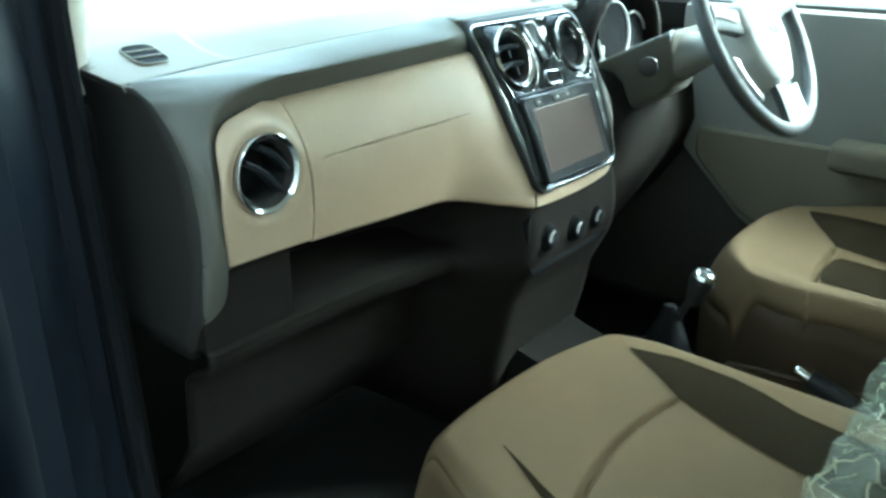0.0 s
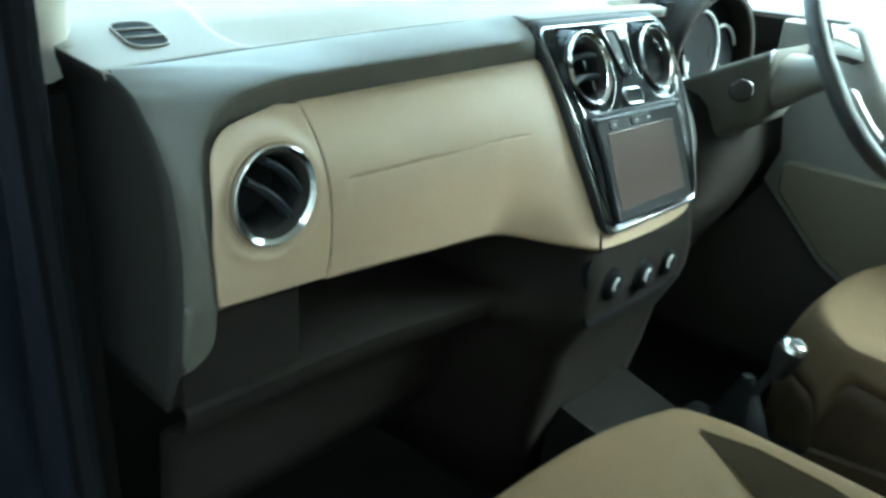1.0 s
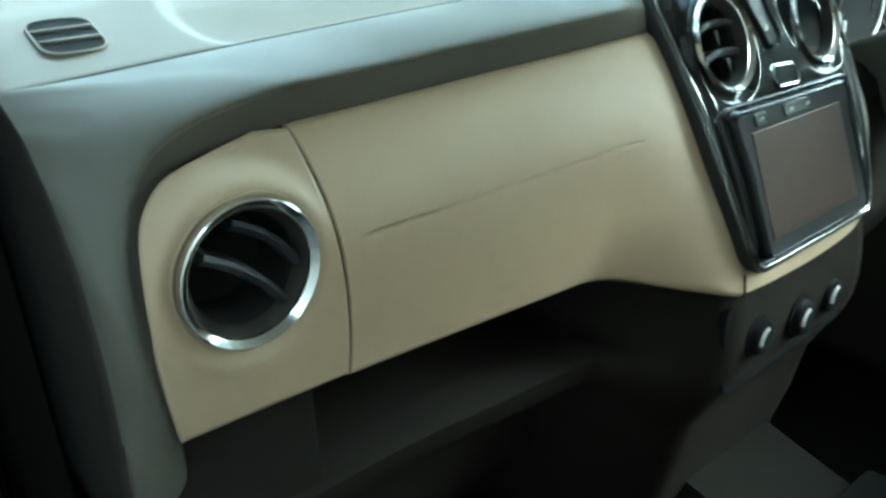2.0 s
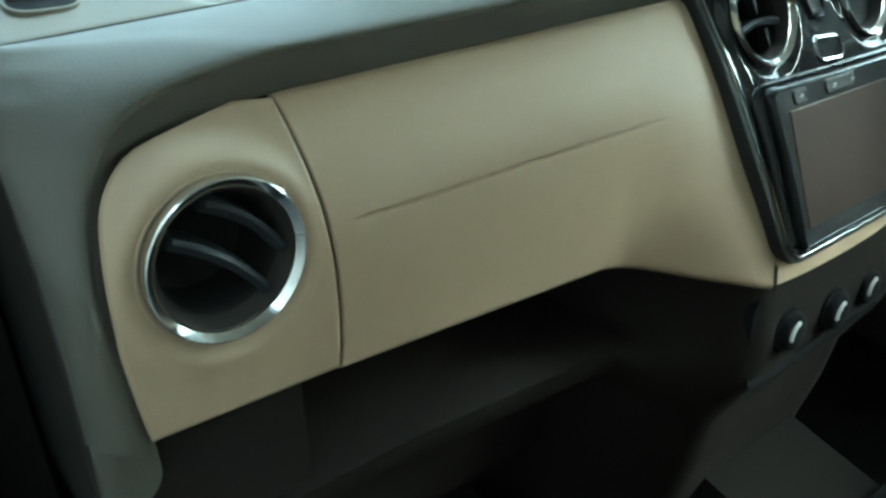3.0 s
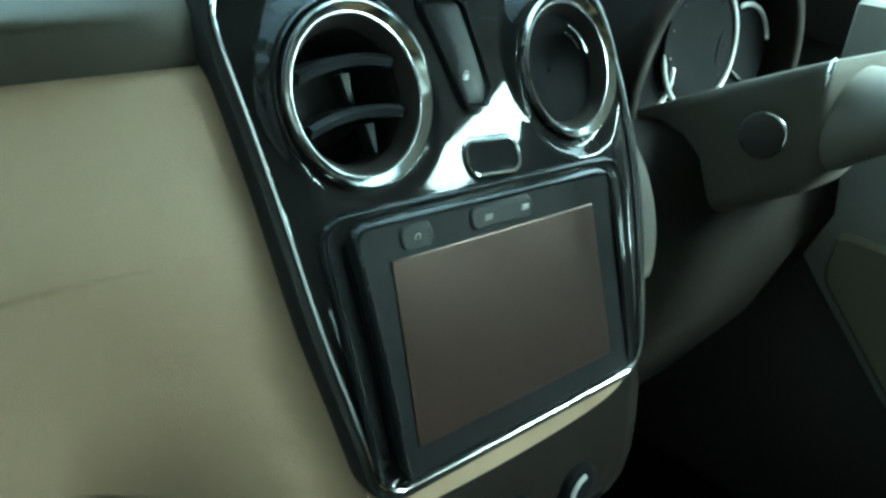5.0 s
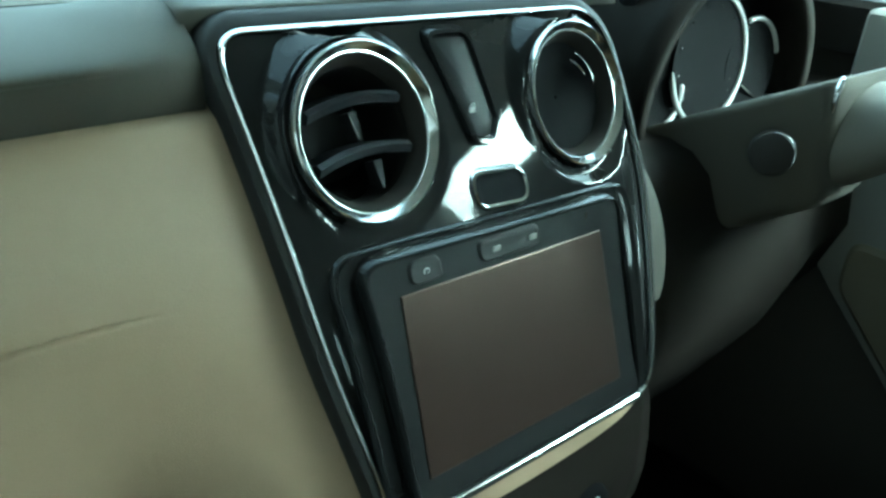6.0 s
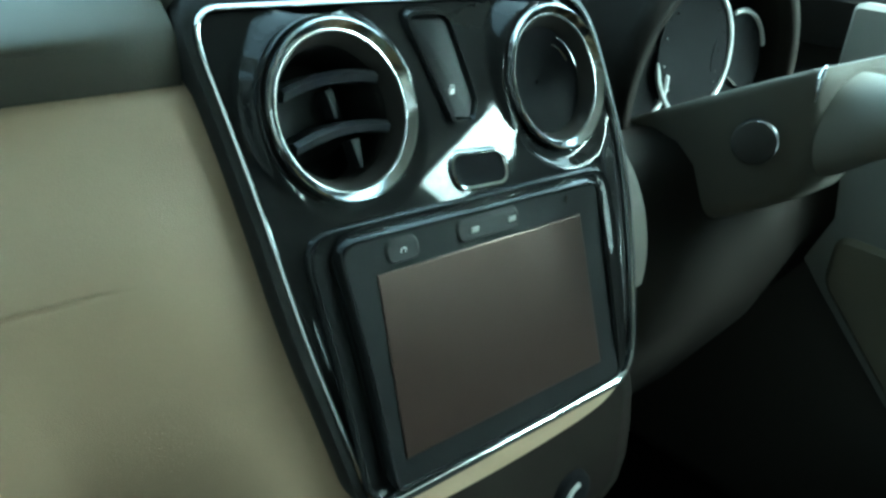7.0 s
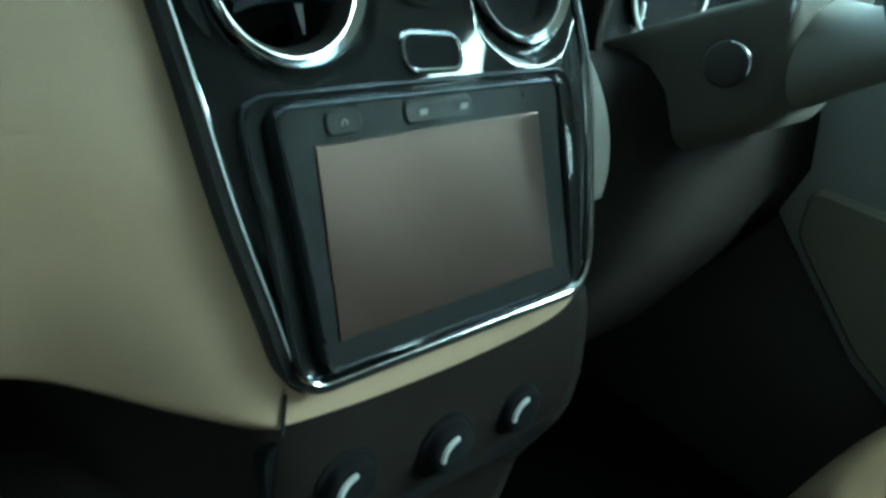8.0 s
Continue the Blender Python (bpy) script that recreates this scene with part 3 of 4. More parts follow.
part("frame", loft([dm_ring(-0.002, -0.006), dm_ring(-0.0015, 0.0012), dm_ring(0.0, 0.0016), dm_ring(0.001, -0.008)], cap=False), M_DECK, dm)
part("throat", loft([dm_ring(0.0004, -0.0060), dm_ring(0.0004, 0.0009)]), M_VOID, dm, smooth=False)
for k in (-0.0085, 0.0085):
    part("slat", moved(block(-0.0175, 0.0180, k - 0.0011, k + 0.0011, -0.004, 0.0026, 0.0005), dmm), M_DECK, dm)


# ---- round air vents ----
def air_vent(name, at, normal, radius, label, slats, tilt=0.0, stems=(), shut=False, seat_mat=None, deep=0.004):
    """A round swivelling vent: chrome ring, black barrel, blades."""
    v = thing(name, at, label, "air vent")
    m = facing(at, normal)
    r = radius
    seat_mat = seat_mat or M_PIANO
    part("barrel", lathe([(r * 0.745, -0.006), (r * 0.735, -0.012), (r * 0.70, -0.040), (r * 0.3, -0.044), (0.0002, -0.044)], m, cap=False), M_BLACK, v)
    part("inner_ring", lathe([(r * 0.870, 0.0026), (r * 0.850, 0.0030), (r * 0.800, -0.0010), (r * 0.750, -0.0060), (r * 0.735, -0.0100), (r * 0.865, -0.0100)], m, 56, closed=True), M_STALK, v, "dark grey inner ring")
    part("chrome_ring", lathe([(r * 1.0, -0.016), (r * 1.0, 0.0040), (r * 0.990, 0.0064), (r * 0.972, 0.0070), (r * 0.955, 0.0064), (r * 0.885, 0.0034), (r * 0.870, 0.0034), (r * 0.862, 0.0010), (r * 0.865, -0.016)], m, 72, closed=True), M_CHROME, v, "bright chrome ring")
    part("seat_ring", lathe([(r * 1.075, -0.012), (r * 1.070, -0.0020), (r * 1.045, 0.0014), (r * 1.015, 0.0008), (r * 1.003, -0.004), (r * 1.003, -0.012)], m, 64, closed=True), seat_mat, v)
    mm = m @ Matrix.Rotation(radians(tilt), 4, "Z")
    for k, yy in enumerate(slats):
        hw = math.sqrt(max(0.0, (r * 0.715) ** 2 - yy * yy))
        rows = []
        for s in span(-1, 1, 13):
            bow = 0.004 * (1 - s * s)
            rows.append([mm @ Vector((s * hw, yy + bow + dy, dz - deep)) for dy, dz in ((-0.0030, 0.001), (0.0005, 0.0035), (0.0030, 0.001), (0.004, -0.014), (-0.002, -0.014))])
        part("blade", loft(rows), M_BLADE, v)
    for sx_, y0, y1 in stems:
        part("stem", loft([[mm @ Vector((sx_ + w * a, y, h)) for a, h in ((-1, 0.0), (1, 0.0), (1, -0.008), (-1, -0.008))] for y, w in ((y0, 0.0026), ((y0 + y1) / 2, 0.0018), (y1, 0.0006))]), M_UNIT, v, smooth=False)
    if shut:
        part("flap", lathe([(r * 0.745, -0.006), (r * 0.70, -0.007), (r * 0.4, -0.011), (0.001, -0.013)], m, 40, cap=False), M_VOID, v, "closed dark flap", sharp=0)
        # thin satin arcs put the flap's crescent reflections in as shapes
        for f, a0, a1 in ((0.64, 8, 62), (0.50, 25, 70)):
            part("flap_glint", tube([m @ Vector((r * f * math.cos(radians(a)), r * f * math.sin(radians(a)), -0.003)) for a in span(a0, a1, 16)], [0.0003] + [0.0008] * 14 + [0.0003], 6), M_SATIN, v)
    return v


air_vent("side_air_vent", V0 + Vector((0.0018, 0.0025, 0.0003)), (0.07, -1, 0.02), 0.0425, "round side air vent with a chrome ring in the beige panel", [0.0172, -0.0050], -42, seat_mat=M_BEIGE, deep=0.0)

# ---- centre panel ----
cpan = thing("centre_stack", (0.007, 0.02, 0.85), "gloss black centre stack edged with bright chrome", "dashboard trim")
corners = [(-0.1375, 1.0715), (0.1315, 1.0700), (0.1255, 0.968), (0.1010, 0.8495), (-0.1065, 0.8495), (-0.1245, 0.935)]
outline = rounded(corners, [0.018, 0.030, 0.30, 0.024, 0.022, 0.40], 10)
# straight sides are cut finer so that they follow the bow
fine_outline = []
for a, b in zip(outline, outline[1:] + outline[:1]):
    n = max(1, int((b - a).length / 0.008))
    fine_outline += [a.lerp(b, k / n) for k in range(n)]


def on_panel(p, off=0.0):
    return Vector((p.x, centre_y(p.y) - off, p.y))


def panel_rings(steps):
    return [[on_panel(p, off) for p in inset(fine_outline, d)] for d, off in steps]


part("backing", loft(panel_rings([(-0.0055, -0.014), (-0.0055, -0.001), (-0.0038, 0.0025), (0.0, 0.0035)]), cap=False), M_BLACK, cpan, "black rubber-like edge")
part("chrome_trim", loft(panel_rings([(0.0004, 0.0), (0.0006, 0.0042), (0.0016, 0.0051), (0.0026, 0.0044), (0.0030, 0.0)]), cap=False), M_CHROME, cpan, "thin bright chrome trim")
# face: rings that shrink to the middle
mid = Vector((0.008, 0.962))
base = []
trim_in = inset(fine_outline, 0.0042)
for a, b in zip(trim_in, trim_in[1:] + trim_in[:1]):
    base += [a.lerp(b, k / 3) for k in range(3)]
rings = []
for k in span(0, 1, 90):
    f = 1 - k * 0.985
    row = []
    for p in base:
        q = mid + (p - mid) * f
        p3 = on_panel(q, 0.0015 + 0.003 * smooth01(k * 6))
        # shallow dish that carries each vent's tilted ring
        for c, lean in ((-0.0745, 0.08), (0.0795, 0.06)):
            dx, dz = q.x - c, q.y - 1.0245
            d = math.hypot(dx, dz / 0.92)
            w = smooth01((0.0515 - d) / 0.0060)
            seat_y = 0.0375 + 0.42 * dz + lean * dx
            p3.y += (seat_y - p3.y) * w + 0.05 * smooth01((0.0425 - d) / 0.003)
        row.append(p3)
    rings.append(row)
part("gloss_face", loft(rings, cap=False), M_PIANO, cpan, "piano-black face")

air_vent("centre_air_vent", (-0.0745, 0.038, 1.0245), (0.08, -1, 0.42), 0.0440, "round centre air vent with a chrome ring", [0.013, -0.012], 2, ((-0.004, 0.011, -0.002), (0.004, -0.014, -0.028)))
air_vent("centre_air_vent", (0.0795, 0.040, 1.0245), (0.06, -1, 0.42), 0.0430, "round centre air vent, shut, with a chrome ring", [], 62, (), True)
# lock and hazard strip between the vents
strip_pts = rounded([(-0.0195, 1.0635), (0.0105, 1.0630), (0.0130, 1.020), (0.0065, 1.0105), (-0.0080, 1.0125)], [0.006, 0.008, 0.006, 0.006, 0.006], 6)
strip = thing("switch_strip", (0.008, 0.05, 1.01), "upright black strip with lock and hazard switches", "switch panel")
part("surround", loft([[on_panel(p, o) for p in inset(strip_pts, d)] for d, o in ((-0.002, 0.002), (-0.001, 0.008), (0.001, 0.008), (0.002, 0.003))], cap=False), M_PIANO, strip)
part("switch", loft([[on_panel(p, o) for p in inset(strip_pts, d)] for d, o in ((0.002, 0.002), (0.0025, 0.0055), (0.004, 0.006))]), M_UNIT, strip)
lk = on_panel(Vector((-0.0030, 1.0265)), 0.0064)
part("lock_mark", joined(block(lk.x - 0.0018, lk.x + 0.0018, lk.y - 0.0004, lk.y + 0.0006, lk.z - 0.002, lk.z + 0.0012, 0),
                         tube([lk + Vector((-0.0012, 0, 0.001)), lk + Vector((-0.001, 0, 0.0028)), lk + Vector((0.001, 0, 0.0028)), lk + Vector((0.0012, 0, 0.001))], 0.0004, 6)), M_WHITE, strip, "white padlock mark", smooth=False)
hz = on_panel(Vector((-0.002, 1.05)), 0.0064)
part("switch_gap", block(-0.0125, 0.0085, hz.y - 0.001 - 0.004, hz.y + 0.003 - 0.004, 1.0405, 1.0415, 0), M_BLACK, strip, smooth=False)
# oval recess
oval = thing("oval_switch", (0.002, 0.02, 0.988), "small oval black switch in a bright rim", "switch")
op = rounded([(-0.0155, 0.9970), (0.0200, 0.9950), (0.0200, 0.9810), (-0.0155, 0.9825)], [0.0066] * 4, 8)
part("rim", loft([[on_panel(p, o) for p in inset(op, d)] for d, o in ((-0.0025, 0.003), (-0.0022, 0.0066), (-0.0010, 0.0073), (0.0004, 0.006))], cap=False), M_CHROME, oval, "bright rim")
part("button", loft([[on_panel(p, o) for p in inset(op, d)] for d, o in ((0.0, 0.003), (0.0, 0.0066), (0.0012, 0.0061), (0.004, 0.0058))]), M_VOID, oval)

# ---- infotainment unit ----
unit = thing("infotainment_unit", (0.0, -0.01, 0.86), "seven-inch touchscreen unit, switched off, with a key row on top", "car stereo")
u_out = rounded([(-0.1155, 0.9790), (0.1050, 0.9755), (0.0930, 0.8570), (-0.1090, 0.8565)], [0.018, 0.014, 0.012, 0.012], 8)
u_in = rounded([(-0.1000, 0.9745), (0.0880, 0.9715), (0.0800, 0.8600), (-0.0955, 0.8600)], [0.011, 0.009, 0.007, 0.007], 8)


def refine(o, d=0.007):
    out = []
    for a, b in zip(o, o[1:] + o[:1]):
        n = max(1, int((b - a).length / d))
        out += [a.lerp(b, k / n) for k in range(n)]
    return out


uo = refine(u_out)
part("frame", loft([[on_panel(p, o) for p in inset(uo, d)] for d, o in ((0.0, 0.003), (0.0003, 0.0062), (0.0011, 0.0071), (0.0021, 0.0064), (0.0040, 0.0052), (0.0095, 0.0058), (0.0135, 0.0035))], cap=False), M_PIANO, unit, "gloss black frame")
ui = refine(u_in)
part("front_edge", loft([[on_panel(p, o) for p in inset(ui, d)] for d, o in ((-0.0012, 0.0035), (-0.0006, 0.0112), (0.0004, 0.0126), (0.0016, 0.0122), (0.0022, 0.010))], cap=False), M_PIANO, unit)


def flat_y(z):
    """The display is flat while the panel bows."""
    a, b = centre_y(0.974) - 0.0112, centre_y(0.8585) - 0.0112
    return b + (a - b) * (z - 0.8585) / (0.974 - 0.8585)


def on_flat(p, off=0.0):
    return Vector((p.x, flat_y(p.y) - off, p.y))


part("front_plate", loft([[on_flat(p, o) for p in inset(ui, d)] for d, o in ((0.0004, -0.004), (0.0004, 0.0), (0.0015, 0.0008))]), M_UNIT, unit, "charcoal front plate", smooth=False)
sc = [Vector(p) for p in ((-0.0815, 0.9570), (0.0665, 0.9560), (0.0630, 0.8735), (-0.0860, 0.8735))]
part("screen", loft([[on_flat(p, o) for p in inset(sc, d)] for d, o in ((0.0, 0.0), (0.0, 0.0014), (0.0006, 0.0016))]), M_SCREEN, unit, "dark matt display", smooth=False)


def key(x0, x1, z0, z1, name="key"):
    o = rounded([(x0, z1), (x1, z1), (x1, z0), (x0, z0)], [0.0047] * 4, 6)
    return part(name, loft([[on_flat(p, k) for p in inset(o, d)] for d, k in ((-0.0006, 0.0), (0.0, 0.0016), (0.0008, 0.0024), (0.003, 0.0022))]), M_BLACK, unit)


key(-0.0745, -0.0545, 0.9600, 0.9705)
key(-0.0285, 0.0165, 0.9600, 0.9705)
c = on_flat(Vector((-0.0645, 0.9652)), 0.0025)
part("power_mark", tube([c + Vector((0.0016 * math.cos(a), 0, 0.0016 * math.sin(a))) for a in span(0, math.tau * 0.96, 14)], 0.00028, 5), M_WHITE, unit, "pale power mark")
for x in (-0.0170, 0.0105):
    c = on_flat(Vector((x, 0.965)), 0.0026)
    part("key_mark", block(c.x - 0.0026, c.x + 0.0026, c.y - 0.0003, c.y + 0.0004, c.z - 0.0014, c.z + 0.0014, 0), M_HUB, unit, smooth=False)
c = on_flat(Vector((0.0540, 0.9660)), 0.0012)
part("socket_mark", joined(block(c.x - 0.005, c.x + 0.003, c.y - 0.0004, c.y + 0.0006, c.z - 0.0035, c.z - 0.0028, 0), block(c.x + 0.0024, c.x + 0.003, c.y - 0.0004, c.y + 0.0006, c.z - 0.0035, c.z + 0.0022, 0)), M_SATIN, unit, smooth=False)

# ---- climate controls ----
clim = thing("climate_panel", (0.007, -0.03, 0.74), "dark climate panel with three rotary knobs", "climate control")
cp = rounded([(-0.118, 0.813), (0.130, 0.813), (0.120, 0.715), (-0.108, 0.715)], [0.02] * 4, 6)
part("plate", loft([[(p.x, y - 0.02 * (0.765 - p.y), p.y) for p in inset(cp, d)] for d, y in ((-0.002, -0.014), (0, -0.0268), (0.003, -0.0274))]), M_VOID, clim, "dark satin plate", smooth=False)
for kx, ky, kz in ((-0.0690, -0.0270, 0.7690), (0.0045, -0.0285, 0.7610), (0.0692, -0.0245, 0.7605)):
    m = facing((kx, ky, kz), (0, -1, 0.06))
    part("knob_well", lathe([(0.0265, -0.006), (0.0265, 0.0016), (0.0250, 0.0026), (0.0235, 0.0010), (0.0235, -0.006)], m, 40, closed=True), M_VOID, clim, "black dial surround")
    kb = part("knob", lathe([(0.0222, -0.004), (0.0222, 0.005), (0.0210, 0.0075), (0.0180, 0.0085), (0.0165, 0.0130), (0.0145, 0.0150), (0.009, 0.0158), (0.001, 0.0160)], m, 40), M_VOID, clim, "black rotary knob")
    arc = [m @ Vector((0.002 + 0.0125 * math.cos(a), -0.002 + 0.0125 * math.sin(a), 0.0158)) for a in (radians(t) for t in span(92, 188, 16))]
    part("knob_trim", tube(arc, [0.0006] + [0.0020] * 14 + [0.0006], 8), M_SILVER, kb, "bright silver arc")
    for a in span(25, 155, 6):
        c = m @ Vector((0.0300 * math.cos(radians(a)), 0.0300 * math.sin(radians(a)), 0.0012))
        part("dial_mark", block(c.x - 0.0009, c.x + 0.0009, c.y - 0.0004, c.y + 0.0004, c.z - 0.0012, c.z + 0.0012, 0), M_SATIN, clim, smooth=False)

# ---- instrument cluster ----
clus = thing("instrument_cluster", (0.37, 0.12, 0.93), "instrument cluster with chrome-ringed dials under a dark hood", "instrument cluster")
part("dial_plate", block(0.262, 0.482, 0.136, 0.16, 0.92, 1.075, 0.01), M_RUBBER, clus)


def hood(a, k):
    """Arched cover over the dials."""
    return (0.376 + (0.150 - 0.012 * k) * math.cos(a), 0.19 - 0.095 * k, 0.968 + (0.136 - 0.010 * k) * math.sin(a))



part("hood", grid(hood, span(-0.15, math.pi + 0.3, 30), span(0, 1, 6)), M_DARK, clus, "dark hood", solid=0.012)


def dial(x, z, r, a0, a1):
    m = facing((x, 0.121, z), (0, -1, 0.12))
    d = part("dial", lathe([(r * 0.97, -0.004), (r * 0.97, 0.0), (r * 0.5, -0.003), (0.001, -0.003)], m, 40), M_RUBBER, clus, "matt black dial")
    arc = [m @ Vector((r * math.cos(radians(a)), r * math.sin(radians(a)), 0.001)) for a in span(a0, a1, 40)]
    part("dial_ring", tube(arc, [0.0008] + [0.0024] * 38 + [0.0008], 8), M_SILVER, d, "bright ring")
    for a in span(-40, 220, 10):
        c = m @ Vector((r * 0.82 * math.cos(radians(a)), r * 0.82 * math.sin(radians(a)), 0.0))
        part("dial_mark", block(c.x - 0.0009, c.x + 0.0009, c.y - 0.0006, c.y + 0.0006, c.z - 0.0009, c.z + 0.0009, 0), M_SATIN, d, smooth=False)


dial(0.366, 1.000, 0.058, -175, 128)
dial(0.294, 0.980, 0.034, -112, 4)
dial(0.443, 0.986, 0.046, 12, 108)
part("dial_bridge", tube([(0.428, 0.119, 0.972), (0.446, 0.119, 0.962), (0.461, 0.119, 0.955)], [0.0012, 0.0020, 0.0012], 6), M_CHROME, clus, "chrome bridge between the dials")

# ---- steering ----
wheel = thing("steering_wheel", (0.371, -0.139, 0.86), "dark steering wheel with pale grey hub and silver spoke trim", "steering wheel")
wm = facing((0.371, -0.139, 1.030), (0, -0.855, 0.519))
part("rim", tube([wm @ Vector((0.1778 * math.cos(a), 0.1778 * math.sin(a), 0.0)) for a in span(0, math.tau * 47 / 48, 48)], 0.0122, 12, closed=True), M_WHEEL, wheel, "dark grey leatherette rim")
hubp = rounded([(-0.082, 0.052), (0.082, 0.052), (0.072, -0.045), (0.034, -0.104), (-0.034, -0.104), (-0.072, -0.045)], [0.04, 0.04, 0.03, 0.03, 0.03, 0.03], 6)
part("hub", loft([[wm @ Vector((p.x, p.y, h)) for p in inset(hubp, d)] for d, h in ((0.0, -0.035), (0.0, 0.0), (0.006, 0.014), (0.02, 0.022), (0.04, 0.026))]), M_HUB, wheel, "pale grey airbag cover")
part("emblem", lathe([(0.020, 0.024), (0.020, 0.030), (0.016, 0.031), (0.001, 0.031)], wm, 24), M_CHROME, wheel, "plain chrome emblem")
for ang, r0, wide, mat_s, lab in ((168, 0.05, 0.020, M_WHEEL, "dark spoke"), (12, 0.05, 0.020, M_WHEEL, "dark spoke"), (270, 0.06, 0.036, M_WHEEL, "dark spoke"),
                                  (165, 0.092, 0.012, M_SPOKE, "silver spoke trim"), (15, 0.092, 0.012, M_SPOKE, "silver spoke trim"), (276, 0.112, 0.030, M_SPOKE, "silver spoke trim")):
    d = Vector((math.cos(radians(ang)), math.sin(radians(ang)), 0))
    n = Vector((-d.y, d.x, 0))
    lift = 0.004 if mat_s is M_SPOKE else 0.0
    row = []
    for s_, w in ((r0, 1.1), (r0 + (0.168 - r0) * 0.33, 0.9), (r0 + (0.168 - r0) * 0.66, 0.85), (0.168, 1.05)):
        row.append([wm @ (d * s_ + n * w * wide * a + Vector((0, 0, b + lift))) for a, b in ((-1, -0.006), (1, -0.006), (1, 0.006), (0.7, 0.010), (-0.7, 0.010), (-1, 0.006))])
    part("spoke", loft(row), mat_s, wheel, lab)
arc_t = [wm @ Vector((0.161 * math.cos(radians(a)), 0.161 * math.sin(radians(a)), 0.010)) for a in span(192, 224, 12)]
part("rim_trim", tube(arc_t, [0.002] + [0.007] * 10 + [0.002], 8), M_SPOKE, wheel, "silver rim insert")

column = thing("steering_column", (0.37, 0.0, 0.90), "taupe steering column shroud with a round ignition lock", "steering column")
sections = []
for y, cx_, hw, top, deep in ((-0.024, 0.371, 0.062, 1.018, 0.080), (-0.022, 0.371, 0.069, 1.0235, 0.100), (-0.015, 0.3705, 0.0735, 1.0215, 0.110), (0.027, 0.368, 0.095, 1.000, 0.115), (0.075, 0.368, 0.102, 0.974, 0.115), (0.11, 0.368, 0.102, 0.955, 0.11)):
    o = rounded([(-hw, top), (hw, top), (hw * 0.75, top - deep), (-hw * 0.75, top - deep)], [0.008, 0.008, 0.03, 0.03], 6)
    sections.append([Vector((cx_ + p.x, y, p.y)) for p in o])
part("shroud", loft(sections), M_PAD, column, "taupe column shroud", sharp=50)
part("sleeve", loft([[Vector((0.371 + a * math.cos(t), y, z + 0.8 * a * math.sin(t))) for t in span(0, math.tau * 31 / 32, 32)] for y, z, a in ((-0.022, 0.972, 0.054), (-0.030, 0.974, 0.052), (-0.050, 0.982, 0.042), (-0.075, 0.994, 0.035), (-0.105, 1.008, 0.033), (-0.125, 1.018, 0.032))]), M_DOOR, column, "grey sleeve behind the wheel", sharp=50)
lm = facing((0.273, 0.000, 0.966), (-1, -0.50, 0.22))
lock_body = part("ignition_lock", lathe([(0.0170, -0.020), (0.0170, 0.002), (0.0160, 0.0055), (0.0130, 0.0070), (0.001, 0.0072)], lm, 32), M_STALK, column, "round dark ignition lock")
part("lock_rim", tube([lm @ Vector((0.0158 * math.cos(a), 0.0158 * math.sin(a), 0.0056)) for a in span(-0.30, 1.65, 16)], [0.0003] + [0.0006] * 5 + [0.0014] * 6 + [0.0006] * 3 + [0.0003], 6), M_SATIN, lock_body, "satin metal arc")
# satin bead stands in for the highlight on the shroud's corner
part("shroud_glint", tube([(0.2985, -0.0245, 1.000), (0.2968, -0.0245, 1.008), (0.2985, -0.0240, 1.017), (0.3030, -0.0230, 1.0232), (0.3090, -0.0210, 1.0250)], [0.0005, 0.0018, 0.0024, 0.0020, 0.0005], 8), M_SATIN, column, "modelled glint on the shroud's corner")

# ---- console, gear lever, handbrake ----
cons = thing("centre_console", (0.03, -0.3, 0.33), "low black centre console between the seats", "centre console")
part("body", loft([[(0.03 + w * a, y, z0 + (z1 - z0) * b) for a, b in ((-1, 0), (-1, 0.8), (-0.85, 1), (0.85, 1), (1, 0.8), (1, 0))] for y, w, z0, z1 in ((0.15, 0.10, 0.33, 0.58), (0.0, 0.095, 0.33, 0.54), (-0.15, 0.085, 0.33, 0.51), (-0.45, 0.075, 0.33, 0.50), (-0.75, 0.075, 0.33, 0.50))]), M_CARPET, cons, sharp=30)
part("gear_plate", block(-0.015, 0.125, -0.27, -0.09, 0.522, 0.545, 0.01), M_RUBBER, cons, "black gear surround")
gear = thing("gear_lever", (0.055, -0.19, 0.53), "gear lever with a black gaiter and chrome-capped knob", "gear lever")
part("gaiter", lathe([(0.055, 0.0), (0.05, 0.02), (0.035, 0.06), (0.018, 0.10), (0.0075, 0.125)], pose(0.055, -0.18, 0.53), 20), M_RUBBER, gear)
part("shaft", tube([(0.055, -0.18, 0.60), (0.062, -0.21, 0.68)], 0.006, 10), M_BLACK, gear)
gm = facing((0.064, -0.215, 0.685), (0.05, -0.25, 1))
part("knob", lathe([(0.010, -0.02), (0.015, 0.0), (0.019, 0.018), (0.0185, 0.028), (0.013, 0.034), (0.001, 0.036)], gm, 24), M_BLACK, gear, "black gear knob")
part("knob_cap", lathe([(0.0188, 0.027), (0.0170, 0.0325), (0.0135, 0.0360), (0.010, 0.0372), (0.009, 0.0355), (0.013, 0.033)], gm, 24, closed=True), M_CHROME, gear, "chrome ring")
hb = thing("handbrake", (0.06, -0.45, 0.5), "black handbrake lever with a bright release button", "handbrake")
part("lever", tube([(0.06, -0.62, 0.50), (0.062, -0.50, 0.555), (0.065, -0.43, 0.588), (0.066, -0.39, 0.603)], [0.014, 0.015, 0.017, 0.014], 14), M_BLACK, hb)
